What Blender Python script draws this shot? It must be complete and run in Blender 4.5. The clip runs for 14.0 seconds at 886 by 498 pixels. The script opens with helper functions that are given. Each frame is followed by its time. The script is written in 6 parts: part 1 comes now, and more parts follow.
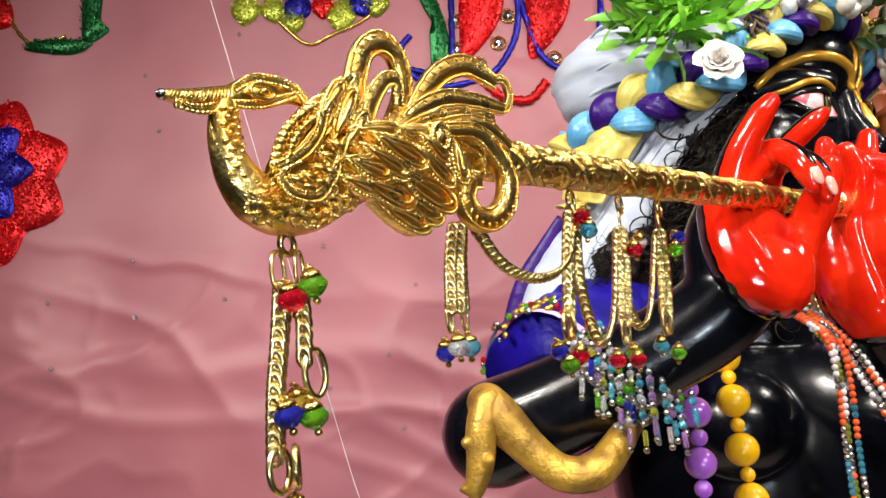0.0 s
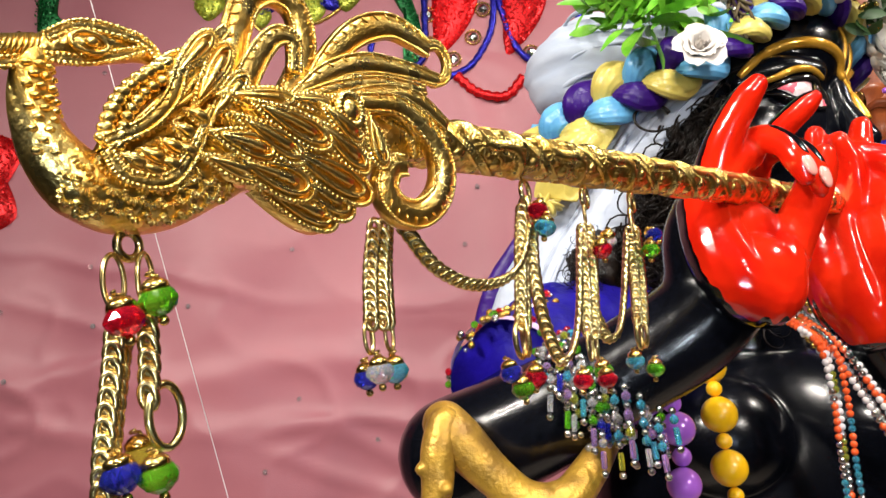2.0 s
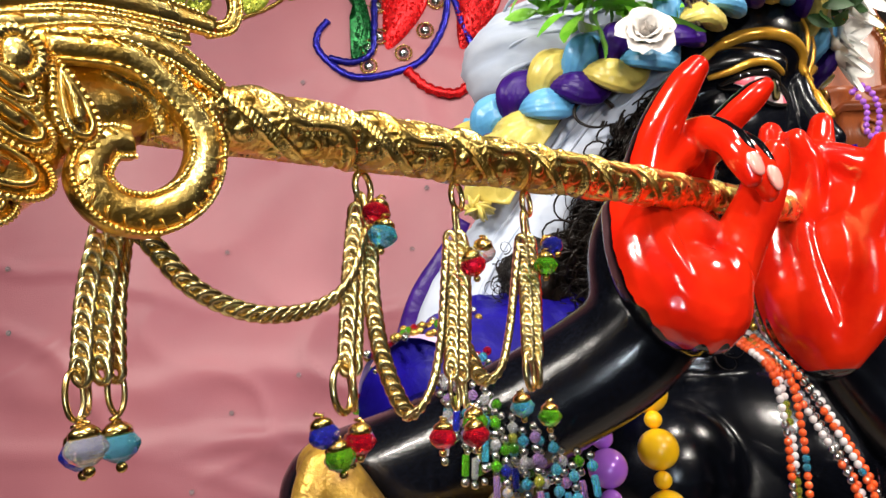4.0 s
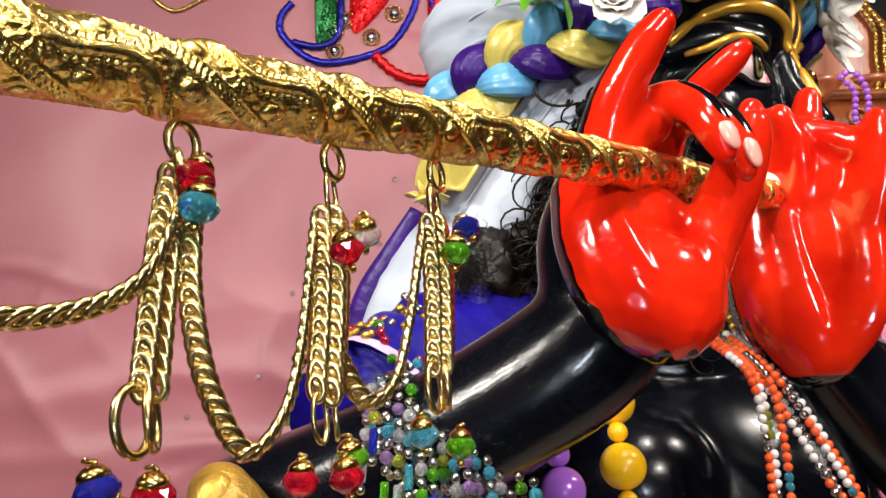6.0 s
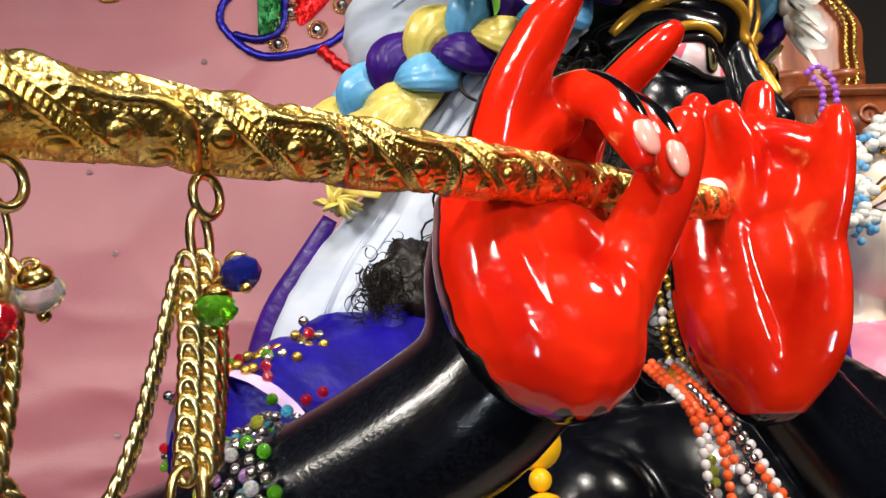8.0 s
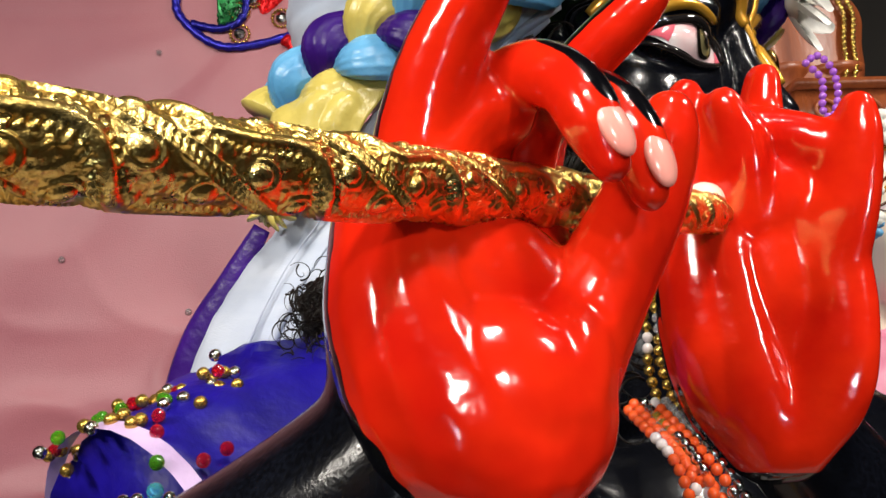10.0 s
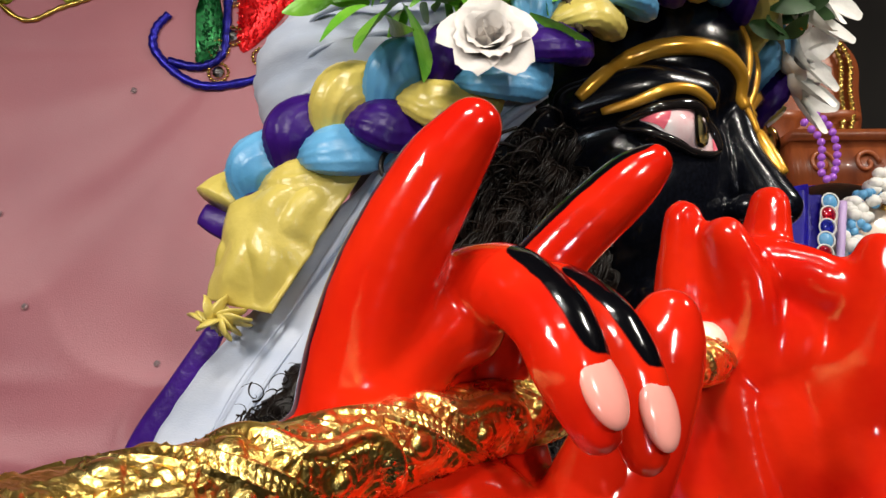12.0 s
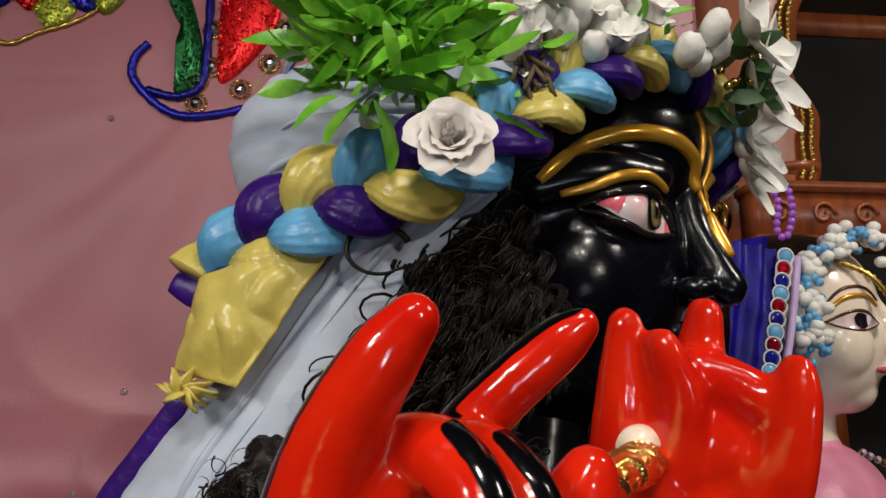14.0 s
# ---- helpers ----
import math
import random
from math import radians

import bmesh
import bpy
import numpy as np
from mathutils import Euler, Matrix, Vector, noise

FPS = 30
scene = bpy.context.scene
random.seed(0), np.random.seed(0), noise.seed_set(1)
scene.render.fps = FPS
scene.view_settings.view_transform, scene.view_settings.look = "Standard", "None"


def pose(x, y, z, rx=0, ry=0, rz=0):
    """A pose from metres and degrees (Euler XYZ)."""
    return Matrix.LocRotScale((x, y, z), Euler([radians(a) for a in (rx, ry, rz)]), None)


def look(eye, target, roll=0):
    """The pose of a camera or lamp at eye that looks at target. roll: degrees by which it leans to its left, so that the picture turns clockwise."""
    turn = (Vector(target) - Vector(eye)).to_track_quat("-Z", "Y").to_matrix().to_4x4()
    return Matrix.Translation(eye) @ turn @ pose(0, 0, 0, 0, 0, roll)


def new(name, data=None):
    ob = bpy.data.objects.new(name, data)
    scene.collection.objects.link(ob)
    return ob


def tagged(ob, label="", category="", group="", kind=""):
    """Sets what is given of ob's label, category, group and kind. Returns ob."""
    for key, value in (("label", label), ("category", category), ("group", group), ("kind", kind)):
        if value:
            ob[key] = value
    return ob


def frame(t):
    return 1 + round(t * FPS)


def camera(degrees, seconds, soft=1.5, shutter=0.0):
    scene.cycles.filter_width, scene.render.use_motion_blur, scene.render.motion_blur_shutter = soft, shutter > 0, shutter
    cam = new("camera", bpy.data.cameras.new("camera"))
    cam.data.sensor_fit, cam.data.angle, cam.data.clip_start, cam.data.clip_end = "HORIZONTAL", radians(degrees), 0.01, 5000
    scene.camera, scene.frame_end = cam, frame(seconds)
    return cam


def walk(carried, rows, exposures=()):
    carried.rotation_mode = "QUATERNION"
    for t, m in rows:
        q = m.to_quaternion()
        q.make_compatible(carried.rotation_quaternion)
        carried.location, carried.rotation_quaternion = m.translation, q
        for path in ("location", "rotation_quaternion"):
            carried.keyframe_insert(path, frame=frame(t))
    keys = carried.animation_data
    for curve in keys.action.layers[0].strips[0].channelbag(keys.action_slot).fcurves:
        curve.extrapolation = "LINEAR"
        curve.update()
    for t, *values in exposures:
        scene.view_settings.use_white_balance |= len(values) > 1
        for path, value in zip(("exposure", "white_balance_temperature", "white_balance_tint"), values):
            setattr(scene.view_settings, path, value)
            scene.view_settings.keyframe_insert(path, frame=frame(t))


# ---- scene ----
cam = camera(59.7, 14.0)
PATH = [
    (0, (0.055, 0.029, 1.252), (-0.019, 1.988, 1.646), -1.4),
    (0.5, (0.065, 0.039, 1.257), (0.005, 1.998, 1.657), -1.8),
    (1, (0.07, 0.049, 1.26), (0.019, 2.007, 1.666), -2.2),
    (1.5, (0.069, 0.057, 1.257), (0.027, 2.015, 1.659), -1.9),
    (2, (0.069, 0.069, 1.259), (0.029, 2.028, 1.66), -2.1),
    (2.5, (0.076, 0.082, 1.262), (0.044, 2.04, 1.665), -2.1),
    (3, (0.086, 0.096, 1.266), (0.069, 2.055, 1.672), -1.9),
    (3.5, (0.095, 0.111, 1.265), (0.095, 2.069, 1.672), -1.9),
    (4, (0.103, 0.122, 1.271), (0.122, 2.08, 1.678), -1.8),
    (4.2, (0.109, 0.123, 1.27), (0.128, 2.081, 1.677), -1.9),
    (6.3, (0.132, 0.172, 1.278), (0.19, 2.132, 1.676), -2.1),
    (6.5, (0.139, 0.176, 1.279), (0.205, 2.135, 1.676), -2.3),
    (7, (0.145, 0.184, 1.281), (0.22, 2.143, 1.675), -2.4),
    (7.5, (0.152, 0.193, 1.289), (0.239, 2.152, 1.685), -2.7),
    (8, (0.157, 0.207, 1.292), (0.254, 2.166, 1.682), -2.4),
    (8.2, (0.16, 0.21, 1.297), (0.262, 2.17, 1.685), -2.3),
    (10.3, (0.178, 0.262, 1.314), (0.299, 2.222, 1.695), -2.7),
    (10.5, (0.179, 0.265, 1.32), (0.306, 2.224, 1.704), -2.4),
    (11, (0.186, 0.272, 1.33), (0.326, 2.228, 1.722), -2.1),
    (11.5, (0.188, 0.277, 1.341), (0.325, 2.231, 1.742), -2.1),
    (12, (0.186, 0.276, 1.349), (0.332, 2.228, 1.76), -1.9),
    (12.5, (0.184, 0.269, 1.357), (0.356, 2.218, 1.77), -1.3),
    (13, (0.188, 0.265, 1.362), (0.378, 2.211, 1.785), -0.9),
    (13.5, (0.191, 0.264, 1.368), (0.391, 2.208, 1.795), -0.6),
    (14, (0.19, 0.256, 1.373), (0.4, 2.198, 1.801), -0.4),
]
walk(cam, [(t, look(eye, target, roll)) for t, eye, target, roll in PATH],
     exposures=[(0.0, -0.12), (4.0, -0.20), (7.0, -0.28), (8.0, -0.36), (10.5, -0.66), (11.5, -0.80), (12.5, -0.78), (13.5, -0.78), (14.0, -1.40)])

# ---- light ----
world = bpy.data.worlds.new("room_air")
world.use_nodes = True
scene.world = world
world.node_tree.nodes["Background"].inputs[0].default_value = (1.0, 0.93, 0.86, 1)
world.node_tree.nodes["Background"].inputs[1].default_value = 0.004


def spot_lamp(name, eye, target, watts, size, colour=(1.0, 0.93, 0.84)):
    data = bpy.data.lights.new(name, "AREA")
    data.shape, data.size, data.energy, data.color = "DISK", size, watts, colour
    data.spread = radians(100)
    ob = new(name, data)
    ob.matrix_world = look(eye, target)
    return ob


# clusters of small bulbs above and in front of the altar, the strongest on the left, and one cool lamp lower down
for eye, watts in (((-0.80, -0.36, 1.90), 2.4), ((-0.66, -0.50, 1.84), 2.2), ((-0.70, -0.40, 2.04), 2.0)):
    spot_lamp("altar_lamp_light", eye, (0.25, 0.45, 1.33), watts, 0.07)
for eye, watts in (((-0.06, -0.62, 2.30), 2.2), ((0.14, -0.58, 2.32), 2.2)):
    spot_lamp("altar_lamp_light", eye, (0.17, 0.4, 1.33), watts, 0.08)
spot_lamp("altar_lamp_light", (0.62, -0.62, 1.72), (0.24, 0.48, 1.22), 2.6, 0.08)
spot_lamp("altar_lamp_light", (0.35, 0.10, 2.05), (0.15, 0.4, 1.33), 1.6, 0.08)
# added fill light to brighten the ivory statue's face; no known lamp stands here
spot_lamp("altar_lamp_light", (1.05, 0.25, 2.10), (0.66, 0.95, 1.45), 4.5, 0.14)
spot_lamp("floor_lamp_light", (0.16, -0.85, 1.02), (0.25, 0.55, 1.20), 1.2, 0.10, (0.80, 0.90, 1.0))
scene.view_settings.exposure = 0.0

# ---- materials ----


def mat(name, colour, rough=0.5, metal=0.0, second=None, scale=40.0, bump=0.0, bump_scale=300.0, detail=4.0, vary=0.0,
        transmission=0.0, coat=0.0, emit=0.0, sheen=0.0, rough_vary=0.0, stretch=(1, 1, 1), ior=1.5, aniso=0.0):
    """A surface with blotches of a second colour, fine relief and uneven gloss."""
    m = bpy.data.materials.new(name)
    m.use_nodes = True
    nt = m.node_tree
    b = nt.nodes["Principled BSDF"]
    b.inputs["Roughness"].default_value = rough
    b.inputs["Metallic"].default_value = metal
    b.inputs["Transmission Weight"].default_value = transmission
    b.inputs["Coat Weight"].default_value = coat
    b.inputs["Coat Roughness"].default_value = 0.05
    b.inputs["Sheen Weight"].default_value = sheen
    b.inputs["IOR"].default_value = ior
    b.inputs["Anisotropic"].default_value = aniso
    co = nt.nodes.new("ShaderNodeTexCoord")
    mp = nt.nodes.new("ShaderNodeMapping")
    mp.inputs["Scale"].default_value = stretch
    nt.links.new(co.outputs["Object"], mp.inputs["Vector"])
    n1 = nt.nodes.new("ShaderNodeTexNoise")
    n1.inputs["Scale"].default_value, n1.inputs["Detail"].default_value = scale, detail
    nt.links.new(mp.outputs[0], n1.inputs["Vector"])
    mix = nt.nodes.new("ShaderNodeMix")
    mix.data_type = "RGBA"
    sec = second or tuple(c * 0.75 for c in colour)
    mix.inputs["A"].default_value, mix.inputs["B"].default_value = (*colour, 1), (*sec, 1)
    ramp = nt.nodes.new("ShaderNodeMapRange")
    ramp.inputs["From Min"].default_value, ramp.inputs["From Max"].default_value = 0.38, 0.66
    nt.links.new(n1.outputs[0], ramp.inputs["Value"])
    nt.links.new(ramp.outputs[0], mix.inputs["Factor"])
    out = mix.outputs["Result"]
    if vary:
        oi = nt.nodes.new("ShaderNodeObjectInfo")
        hv = nt.nodes.new("ShaderNodeHueSaturation")
        mr = nt.nodes.new("ShaderNodeMapRange")
        mr.inputs["To Min"].default_value, mr.inputs["To Max"].default_value = 1 - vary, 1 + vary
        nt.links.new(oi.outputs["Random"], mr.inputs["Value"])
        nt.links.new(mr.outputs[0], hv.inputs["Value"])
        nt.links.new(out, hv.inputs["Color"])
        out = hv.outputs[0]
    nt.links.new(out, b.inputs["Base Color"])
    if rough_vary:
        rr = nt.nodes.new("ShaderNodeMapRange")
        rr.inputs["To Min"].default_value, rr.inputs["To Max"].default_value = max(0.02, rough - rough_vary), rough + rough_vary
        nt.links.new(n1.outputs[0], rr.inputs["Value"])
        nt.links.new(rr.outputs[0], b.inputs["Roughness"])
    if bump:
        n2 = nt.nodes.new("ShaderNodeTexNoise")
        n2.inputs["Scale"].default_value, n2.inputs["Detail"].default_value = bump_scale, 3
        nt.links.new(mp.outputs[0], n2.inputs["Vector"])
        bp = nt.nodes.new("ShaderNodeBump")
        bp.inputs["Strength"].default_value, bp.inputs["Distance"].default_value = bump, 0.001
        nt.links.new(n2.outputs[0], bp.inputs["Height"])
        nt.links.new(bp.outputs[0], b.inputs["Normal"])
    if emit:
        b.inputs["Emission Color"].default_value = (*colour, 1)
        b.inputs["Emission Strength"].default_value = emit
    return m


GOLD = mat("polished_gold", (1.0, 0.76, 0.27), 0.29, 1.0, (0.98, 0.61, 0.13), 160, 0.3, 800, rough_vary=0.10)
CHAIN_GOLD = mat("pale_brass", (0.96, 0.76, 0.36), 0.26, 1.0, (0.80, 0.56, 0.20), 220, vary=0.25)
WIRE_GOLD = mat("gold_wire", (0.86, 0.60, 0.20), 0.2, 1.0, (0.7, 0.45, 0.12), 300)
OLD_GOLD = mat("painted_gold", (0.62, 0.36, 0.05), 0.36, 0.45, (0.24, 0.13, 0.025), 70, 0.6, 500, rough_vary=0.1)
BLACK_STONE = mat("black_marble", (0.0016, 0.0018, 0.003), 0.20, 0, (0.0040, 0.0048, 0.0085), 900, 0.10, 900, coat=0.10)
BLACK_STONE.node_tree.nodes["Principled BSDF"].inputs["Specular IOR Level"].default_value = 0.30
RED_LACQUER = mat("red_lacquer", (0.68, 0.020, 0.004), 0.13, 0, (0.56, 0.009, 0.003), 50, 0.55, 90, coat=0.25)
NAIL = mat("pink_nail_paint", (0.85, 0.36, 0.30), 0.2, 0, (0.8, 0.3, 0.25), 80, coat=0.5)
FACE_GOLD = mat("gold_face_paint", (0.80, 0.42, 0.05), 0.22, 0.5, (0.70, 0.34, 0.03), 90, coat=0.5)
EYE_WHITE = mat("eye_enamel_white", (0.82, 0.74, 0.74), 0.12, 0, (0.8, 0.42, 0.44), 60, coat=0.8)
EYE_DARK = mat("eye_enamel_black", (0.012, 0.010, 0.010), 0.1, 0, coat=0.8)
EYE_IRIS = mat("eye_enamel_olive", (0.20, 0.17, 0.08), 0.1, 0, coat=0.8)
EYE_PINK = mat("eye_enamel_pink", (0.85, 0.16, 0.22), 0.14, 0, coat=0.8)
IVORY = mat("ivory_marble", (0.90, 0.78, 0.64), 0.2, 0, (0.84, 0.69, 0.54), 12, coat=0.5)
LIP = mat("lip_paint", (0.62, 0.10, 0.10), 0.25, 0, coat=0.4)
BROWN_PAINT = mat("brown_line_paint", (0.10, 0.03, 0.015), 0.25, 0, coat=0.4)
HAIR = mat("black_wool_hair", (0.004, 0.003, 0.0025), 0.36, 0, (0.012, 0.007, 0.005), 120, 0.3, 700)
HAIR.node_tree.nodes["Principled BSDF"].inputs["Specular IOR Level"].default_value = 0.22
PINK_SATIN = mat("pink_satin", (0.47, 0.165, 0.195), 0.38, 0, (0.40, 0.13, 0.165), 5.0, 0.25, 900, sheen=0.15, detail=6)
WHITE_CLOTH = mat("white_cotton", (0.52, 0.57, 0.67), 0.75, 0, (0.44, 0.50, 0.62), 30, 0.18, 700, stretch=(1, 1, 3))
YELLOW_SATIN = mat("yellow_satin", (0.64, 0.52, 0.13), 0.30, 0, (0.52, 0.42, 0.09), 50, 0.6, 160)
BLUE_SATIN = mat("sky_blue_satin", (0.14, 0.40, 0.66), 0.34, 0, (0.09, 0.31, 0.56), 50, 0.6, 160)
PURPLE_SATIN = mat("purple_satin", (0.040, 0.008, 0.17), 0.34, 0, (0.022, 0.005, 0.10), 50, 0.6, 160)
ROYAL_BLUE = mat("royal_blue_silk", (0.010, 0.004, 0.26), 0.45, 0, (0.005, 0.002, 0.13), 40, 0.5, 200)
LILAC = mat("lilac_trim_satin", (0.62, 0.48, 0.74), 0.35, 0, (0.52, 0.36, 0.66), 60, 0.4, 200)
HEM_WHITE = mat("pale_lilac_satin", (0.70, 0.62, 0.78), 0.3, 0, (0.78, 0.74, 0.80), 90, 0.3, 200)
PETAL = mat("white_petal", (0.82, 0.80, 0.75), 0.6, 0, (0.74, 0.72, 0.66), 60, 0.4, 300)
ROSE_WHITE = mat("white_rose_fabric", (0.72, 0.68, 0.64), 0.5, 0, (0.66, 0.61, 0.57), 40, 0.2, 400)
LEAF = mat("green_leaf", (0.13, 0.44, 0.025), 0.32, 0, (0.30, 0.62, 0.06), 60, 0.4, 300, vary=0.3)
STEM = mat("brown_stem", (0.10, 0.07, 0.03), 0.7, 0)
WOOD = mat("red_brown_polished_wood", (0.30, 0.075, 0.020), 0.38, 0, (0.18, 0.04, 0.012), 18, 0.3, 90, coat=0.1, stretch=(4, 4, 0.6))
DARK_PANEL = mat("dark_brown_panel", (0.006, 0.005, 0.004), 0.9, 0, (0.010, 0.008, 0.006), 6)
PLASTER = mat("brown_plaster", (0.22, 0.15, 0.10), 0.8, 0, (0.17, 0.12, 0.08), 3, 0.3, 60)
# pale stone for the unseen platform, chosen to throw light back up
BOUNCE_STONE = mat("cream_marble", (0.70, 0.62, 0.54), 0.25, 0, (0.60, 0.50, 0.42), 5, detail=8)
FLOOR_STONE = mat("grey_marble_floor", (0.14, 0.12, 0.10), 0.3, 0, (0.19, 0.17, 0.15), 4)
CEIL = mat("brown_ceiling_paint", (0.12, 0.09, 0.07), 0.8, 0, (0.1, 0.08, 0.06), 3)
LAMP_GLOW = mat("lamp_diffuser", (1.0, 0.94, 0.86), 0.5, 0, (1.0, 0.94, 0.86), emit=14)
RED_SEQUIN = mat("red_sequin", (0.85, 0.012, 0.016), 0.32, 0.6, (0.40, 0.004, 0.006), 400, vary=0.3)
GREEN_SEQUIN = mat("green_sequin", (0.012, 0.17, 0.04), 0.32, 0.6, (0.004, 0.05, 0.014), 300, vary=0.3)
BLUE_SEQUIN = mat("blue_sequin", (0.025, 0.02, 0.42), 0.32, 0.6, (0.01, 0.008, 0.2), 300, vary=0.3)
LIME_SEQUIN = mat("lime_gold_sequin", (0.50, 0.50, 0.06), 0.32, 0.6, (0.25, 0.35, 0.04), 300, vary=0.3)
GOLD_BEAD = mat("gold_seed_bead", (0.70, 0.48, 0.12), 0.25, 0.9, (0.5, 0.3, 0.06), 300)
SILVER = mat("silver_bead", (0.80, 0.78, 0.76), 0.16, 1.0, (0.6, 0.58, 0.56), 300)
PEARL_GOLD = mat("gold_pearl", (1.0, 0.60, 0.01), 0.30, 0.0, (0.97, 0.52, 0.008), 60, coat=0.2)
PEARL_PURPLE = mat("purple_pearl", (0.46, 0.16, 0.72), 0.22, 0.1, (0.40, 0.12, 0.64), 60, coat=0.6)
CORAL = mat("coral_seed_bead", (0.85, 0.12, 0.02), 0.2, 0, (0.74, 0.08, 0.015), 60, coat=0.5)
WHITE_BEAD = mat("white_glass_bead", (0.80, 0.76, 0.74), 0.12, 0, (0.66, 0.58, 0.58), 60, coat=0.8)
THREAD = mat("white_thread", (0.75, 0.70, 0.72), 0.5)
PINK_DRESS = mat("pink_dress_satin", (0.80, 0.30, 0.42), 0.4, 0, (0.72, 0.22, 0.34), 30, 0.4, 200)


def split_paint(m, other):
    """Lets a mesh attribute choose between the material's colour and another, with a sharp brushed edge."""
    nt = m.node_tree
    b = nt.nodes["Principled BSDF"]
    old = b.inputs["Base Color"].links[0].from_socket
    at = nt.nodes.new("ShaderNodeAttribute")
    at.attribute_name = "lacquer"
    edge = nt.nodes.new("ShaderNodeMapRange")
    edge.inputs["From Min"].default_value, edge.inputs["From Max"].default_value = 0.44, 0.56
    nt.links.new(at.outputs["Fac"], edge.inputs["Value"])
    mix = nt.nodes.new("ShaderNodeMix")
    mix.data_type = "RGBA"
    mix.inputs["A"].default_value = (*other, 1)
    nt.links.new(edge.outputs[0], mix.inputs["Factor"])
    nt.links.new(old, mix.inputs["B"])
    nt.links.new(mix.outputs["Result"], b.inputs["Base Color"])


for cloth in (ROYAL_BLUE, PURPLE_SATIN):
    cloth.node_tree.nodes["Principled BSDF"].inputs["Specular IOR Level"].default_value = 0.22
split_paint(RED_LACQUER, (0.002, 0.002, 0.003))


def crystal(name, colour):
    return mat(name, colour, 0.02, 0, tuple(c * 0.85 for c in colour), 90, transmission=0.82, coat=0.3, ior=1.55)


RUBY, EMERALD = crystal("ruby_crystal", (0.95, 0.02, 0.06)), crystal("emerald_crystal", (0.22, 0.80, 0.04))
SAPPHIRE, AQUA = crystal("sapphire_crystal", (0.05, 0.07, 0.80)), crystal("aqua_crystal", (0.15, 0.72, 0.95))
CLEAR, PERIDOT = crystal("clear_crystal", (0.95, 0.95, 0.97)), crystal("peridot_crystal", (0.75, 0.80, 0.10))
VIOLET = crystal("violet_crystal", (0.70, 0.45, 0.90))

# ---- mesh tools ----


def mesh_of(name, verts, faces, smooth=True):
    me = bpy.data.meshes.new(name)
    me.from_pydata([tuple(v) for v in verts], [], [tuple(int(i) for i in f) for f in faces])
    if smooth:
        me.polygons.foreach_set("use_smooth", [True] * len(me.polygons))
    me.update()
    return me


def join(*pieces):
    """Several (verts, faces) as one."""
    vs, fs, k = [], [], 0
    for v, f in pieces:
        vs.extend(tuple(p) for p in v)
        fs.extend(tuple(i + k for i in q) for q in f)
        k += len(v)
    return vs, fs


def part(name, shape, material, parent=None, label="", smooth=True, m=None):
    """Links (verts, faces) or a mesh as one object under its thing."""
    me = shape if isinstance(shape, bpy.types.Mesh) else mesh_of(name, *shape, smooth=smooth)
    if not me.materials:
        me.materials.append(material)
    ob = new(name, me)
    if parent is not None:
        ob.parent = parent
    if m is not None:
        ob.matrix_local = m
    if label:
        ob["label"] = label
    return ob


def thing(name, label, category, m=None, group="", kind=""):
    ob = new(name)
    ob.empty_display_size = 0.01
    if m is not None:
        ob.matrix_world = m
    return tagged(ob, label, category, group, kind)


def curve(points, steps=8, closed=False):
    """A smooth line through the points (Catmull-Rom)."""
    p = [np.array(q, float) for q in points]
    n = len(p)
    out = []
    for i in range(n if closed else n - 1):
        a, b = p[i], p[(i + 1) % n]
        z = p[(i - 1) % n] if closed or i > 0 else 2 * a - b
        c = p[(i + 2) % n] if closed or i + 2 < n else 2 * b - a
        for k in range(steps):
            t = k / steps
            out.append(0.5 * (2 * a + (b - z) * t + (2 * z - 5 * a + 4 * b - c) * t * t + (3 * a - z - 3 * b + c) * t ** 3))
    if not closed:
        out.append(p[-1])
    return out


def tube(line, radius, segs=10, closed=False, flat=1.0, side=None, caps=True):
    """Sweeps a round or flattened section along a line. radius: a number or a function of 0..1. flat: thickness across side."""
    line = [np.array(q, float) for q in line]
    n = len(line)
    verts, faces = [], []
    sides = np.array(side, float) if side is not None else None
    prev = None
    for i, p in enumerate(line):
        a = line[(i - 1) % n] if closed or i > 0 else p
        b = line[(i + 1) % n] if closed or i + 1 < n else p
        t = b - a
        t /= np.linalg.norm(t) + 1e-12
        ref = None if sides is None else (sides[i] if sides.ndim == 2 else sides)
        if ref is not None:
            s = ref - t * (ref @ t)
        elif prev is None:
            s = np.cross(t, (0, 0, 1)) if abs(t[2]) < 0.9 else np.cross(t, (1, 0, 0))
        else:
            s = prev - t * (prev @ t)
        s /= np.linalg.norm(s) + 1e-12
        prev = s
        u = np.cross(t, s)
        r = radius(i / max(1, n - 1)) if callable(radius) else radius
        for k in range(segs):
            g = 2 * math.pi * k / segs
            verts.append(p + r * (math.cos(g) * u + flat * math.sin(g) * s))
    for i in range(n if closed else n - 1):
        for k in range(segs):
            a, b = i * segs + k, i * segs + (k + 1) % segs
            c, d = ((i + 1) % n) * segs + (k + 1) % segs, ((i + 1) % n) * segs + k
            faces.append((a, b, c, d))
    if caps and not closed:
        faces.append(tuple(range(segs - 1, -1, -1)))
        faces.append(tuple((n - 1) * segs + k for k in range(segs)))
    return verts, faces


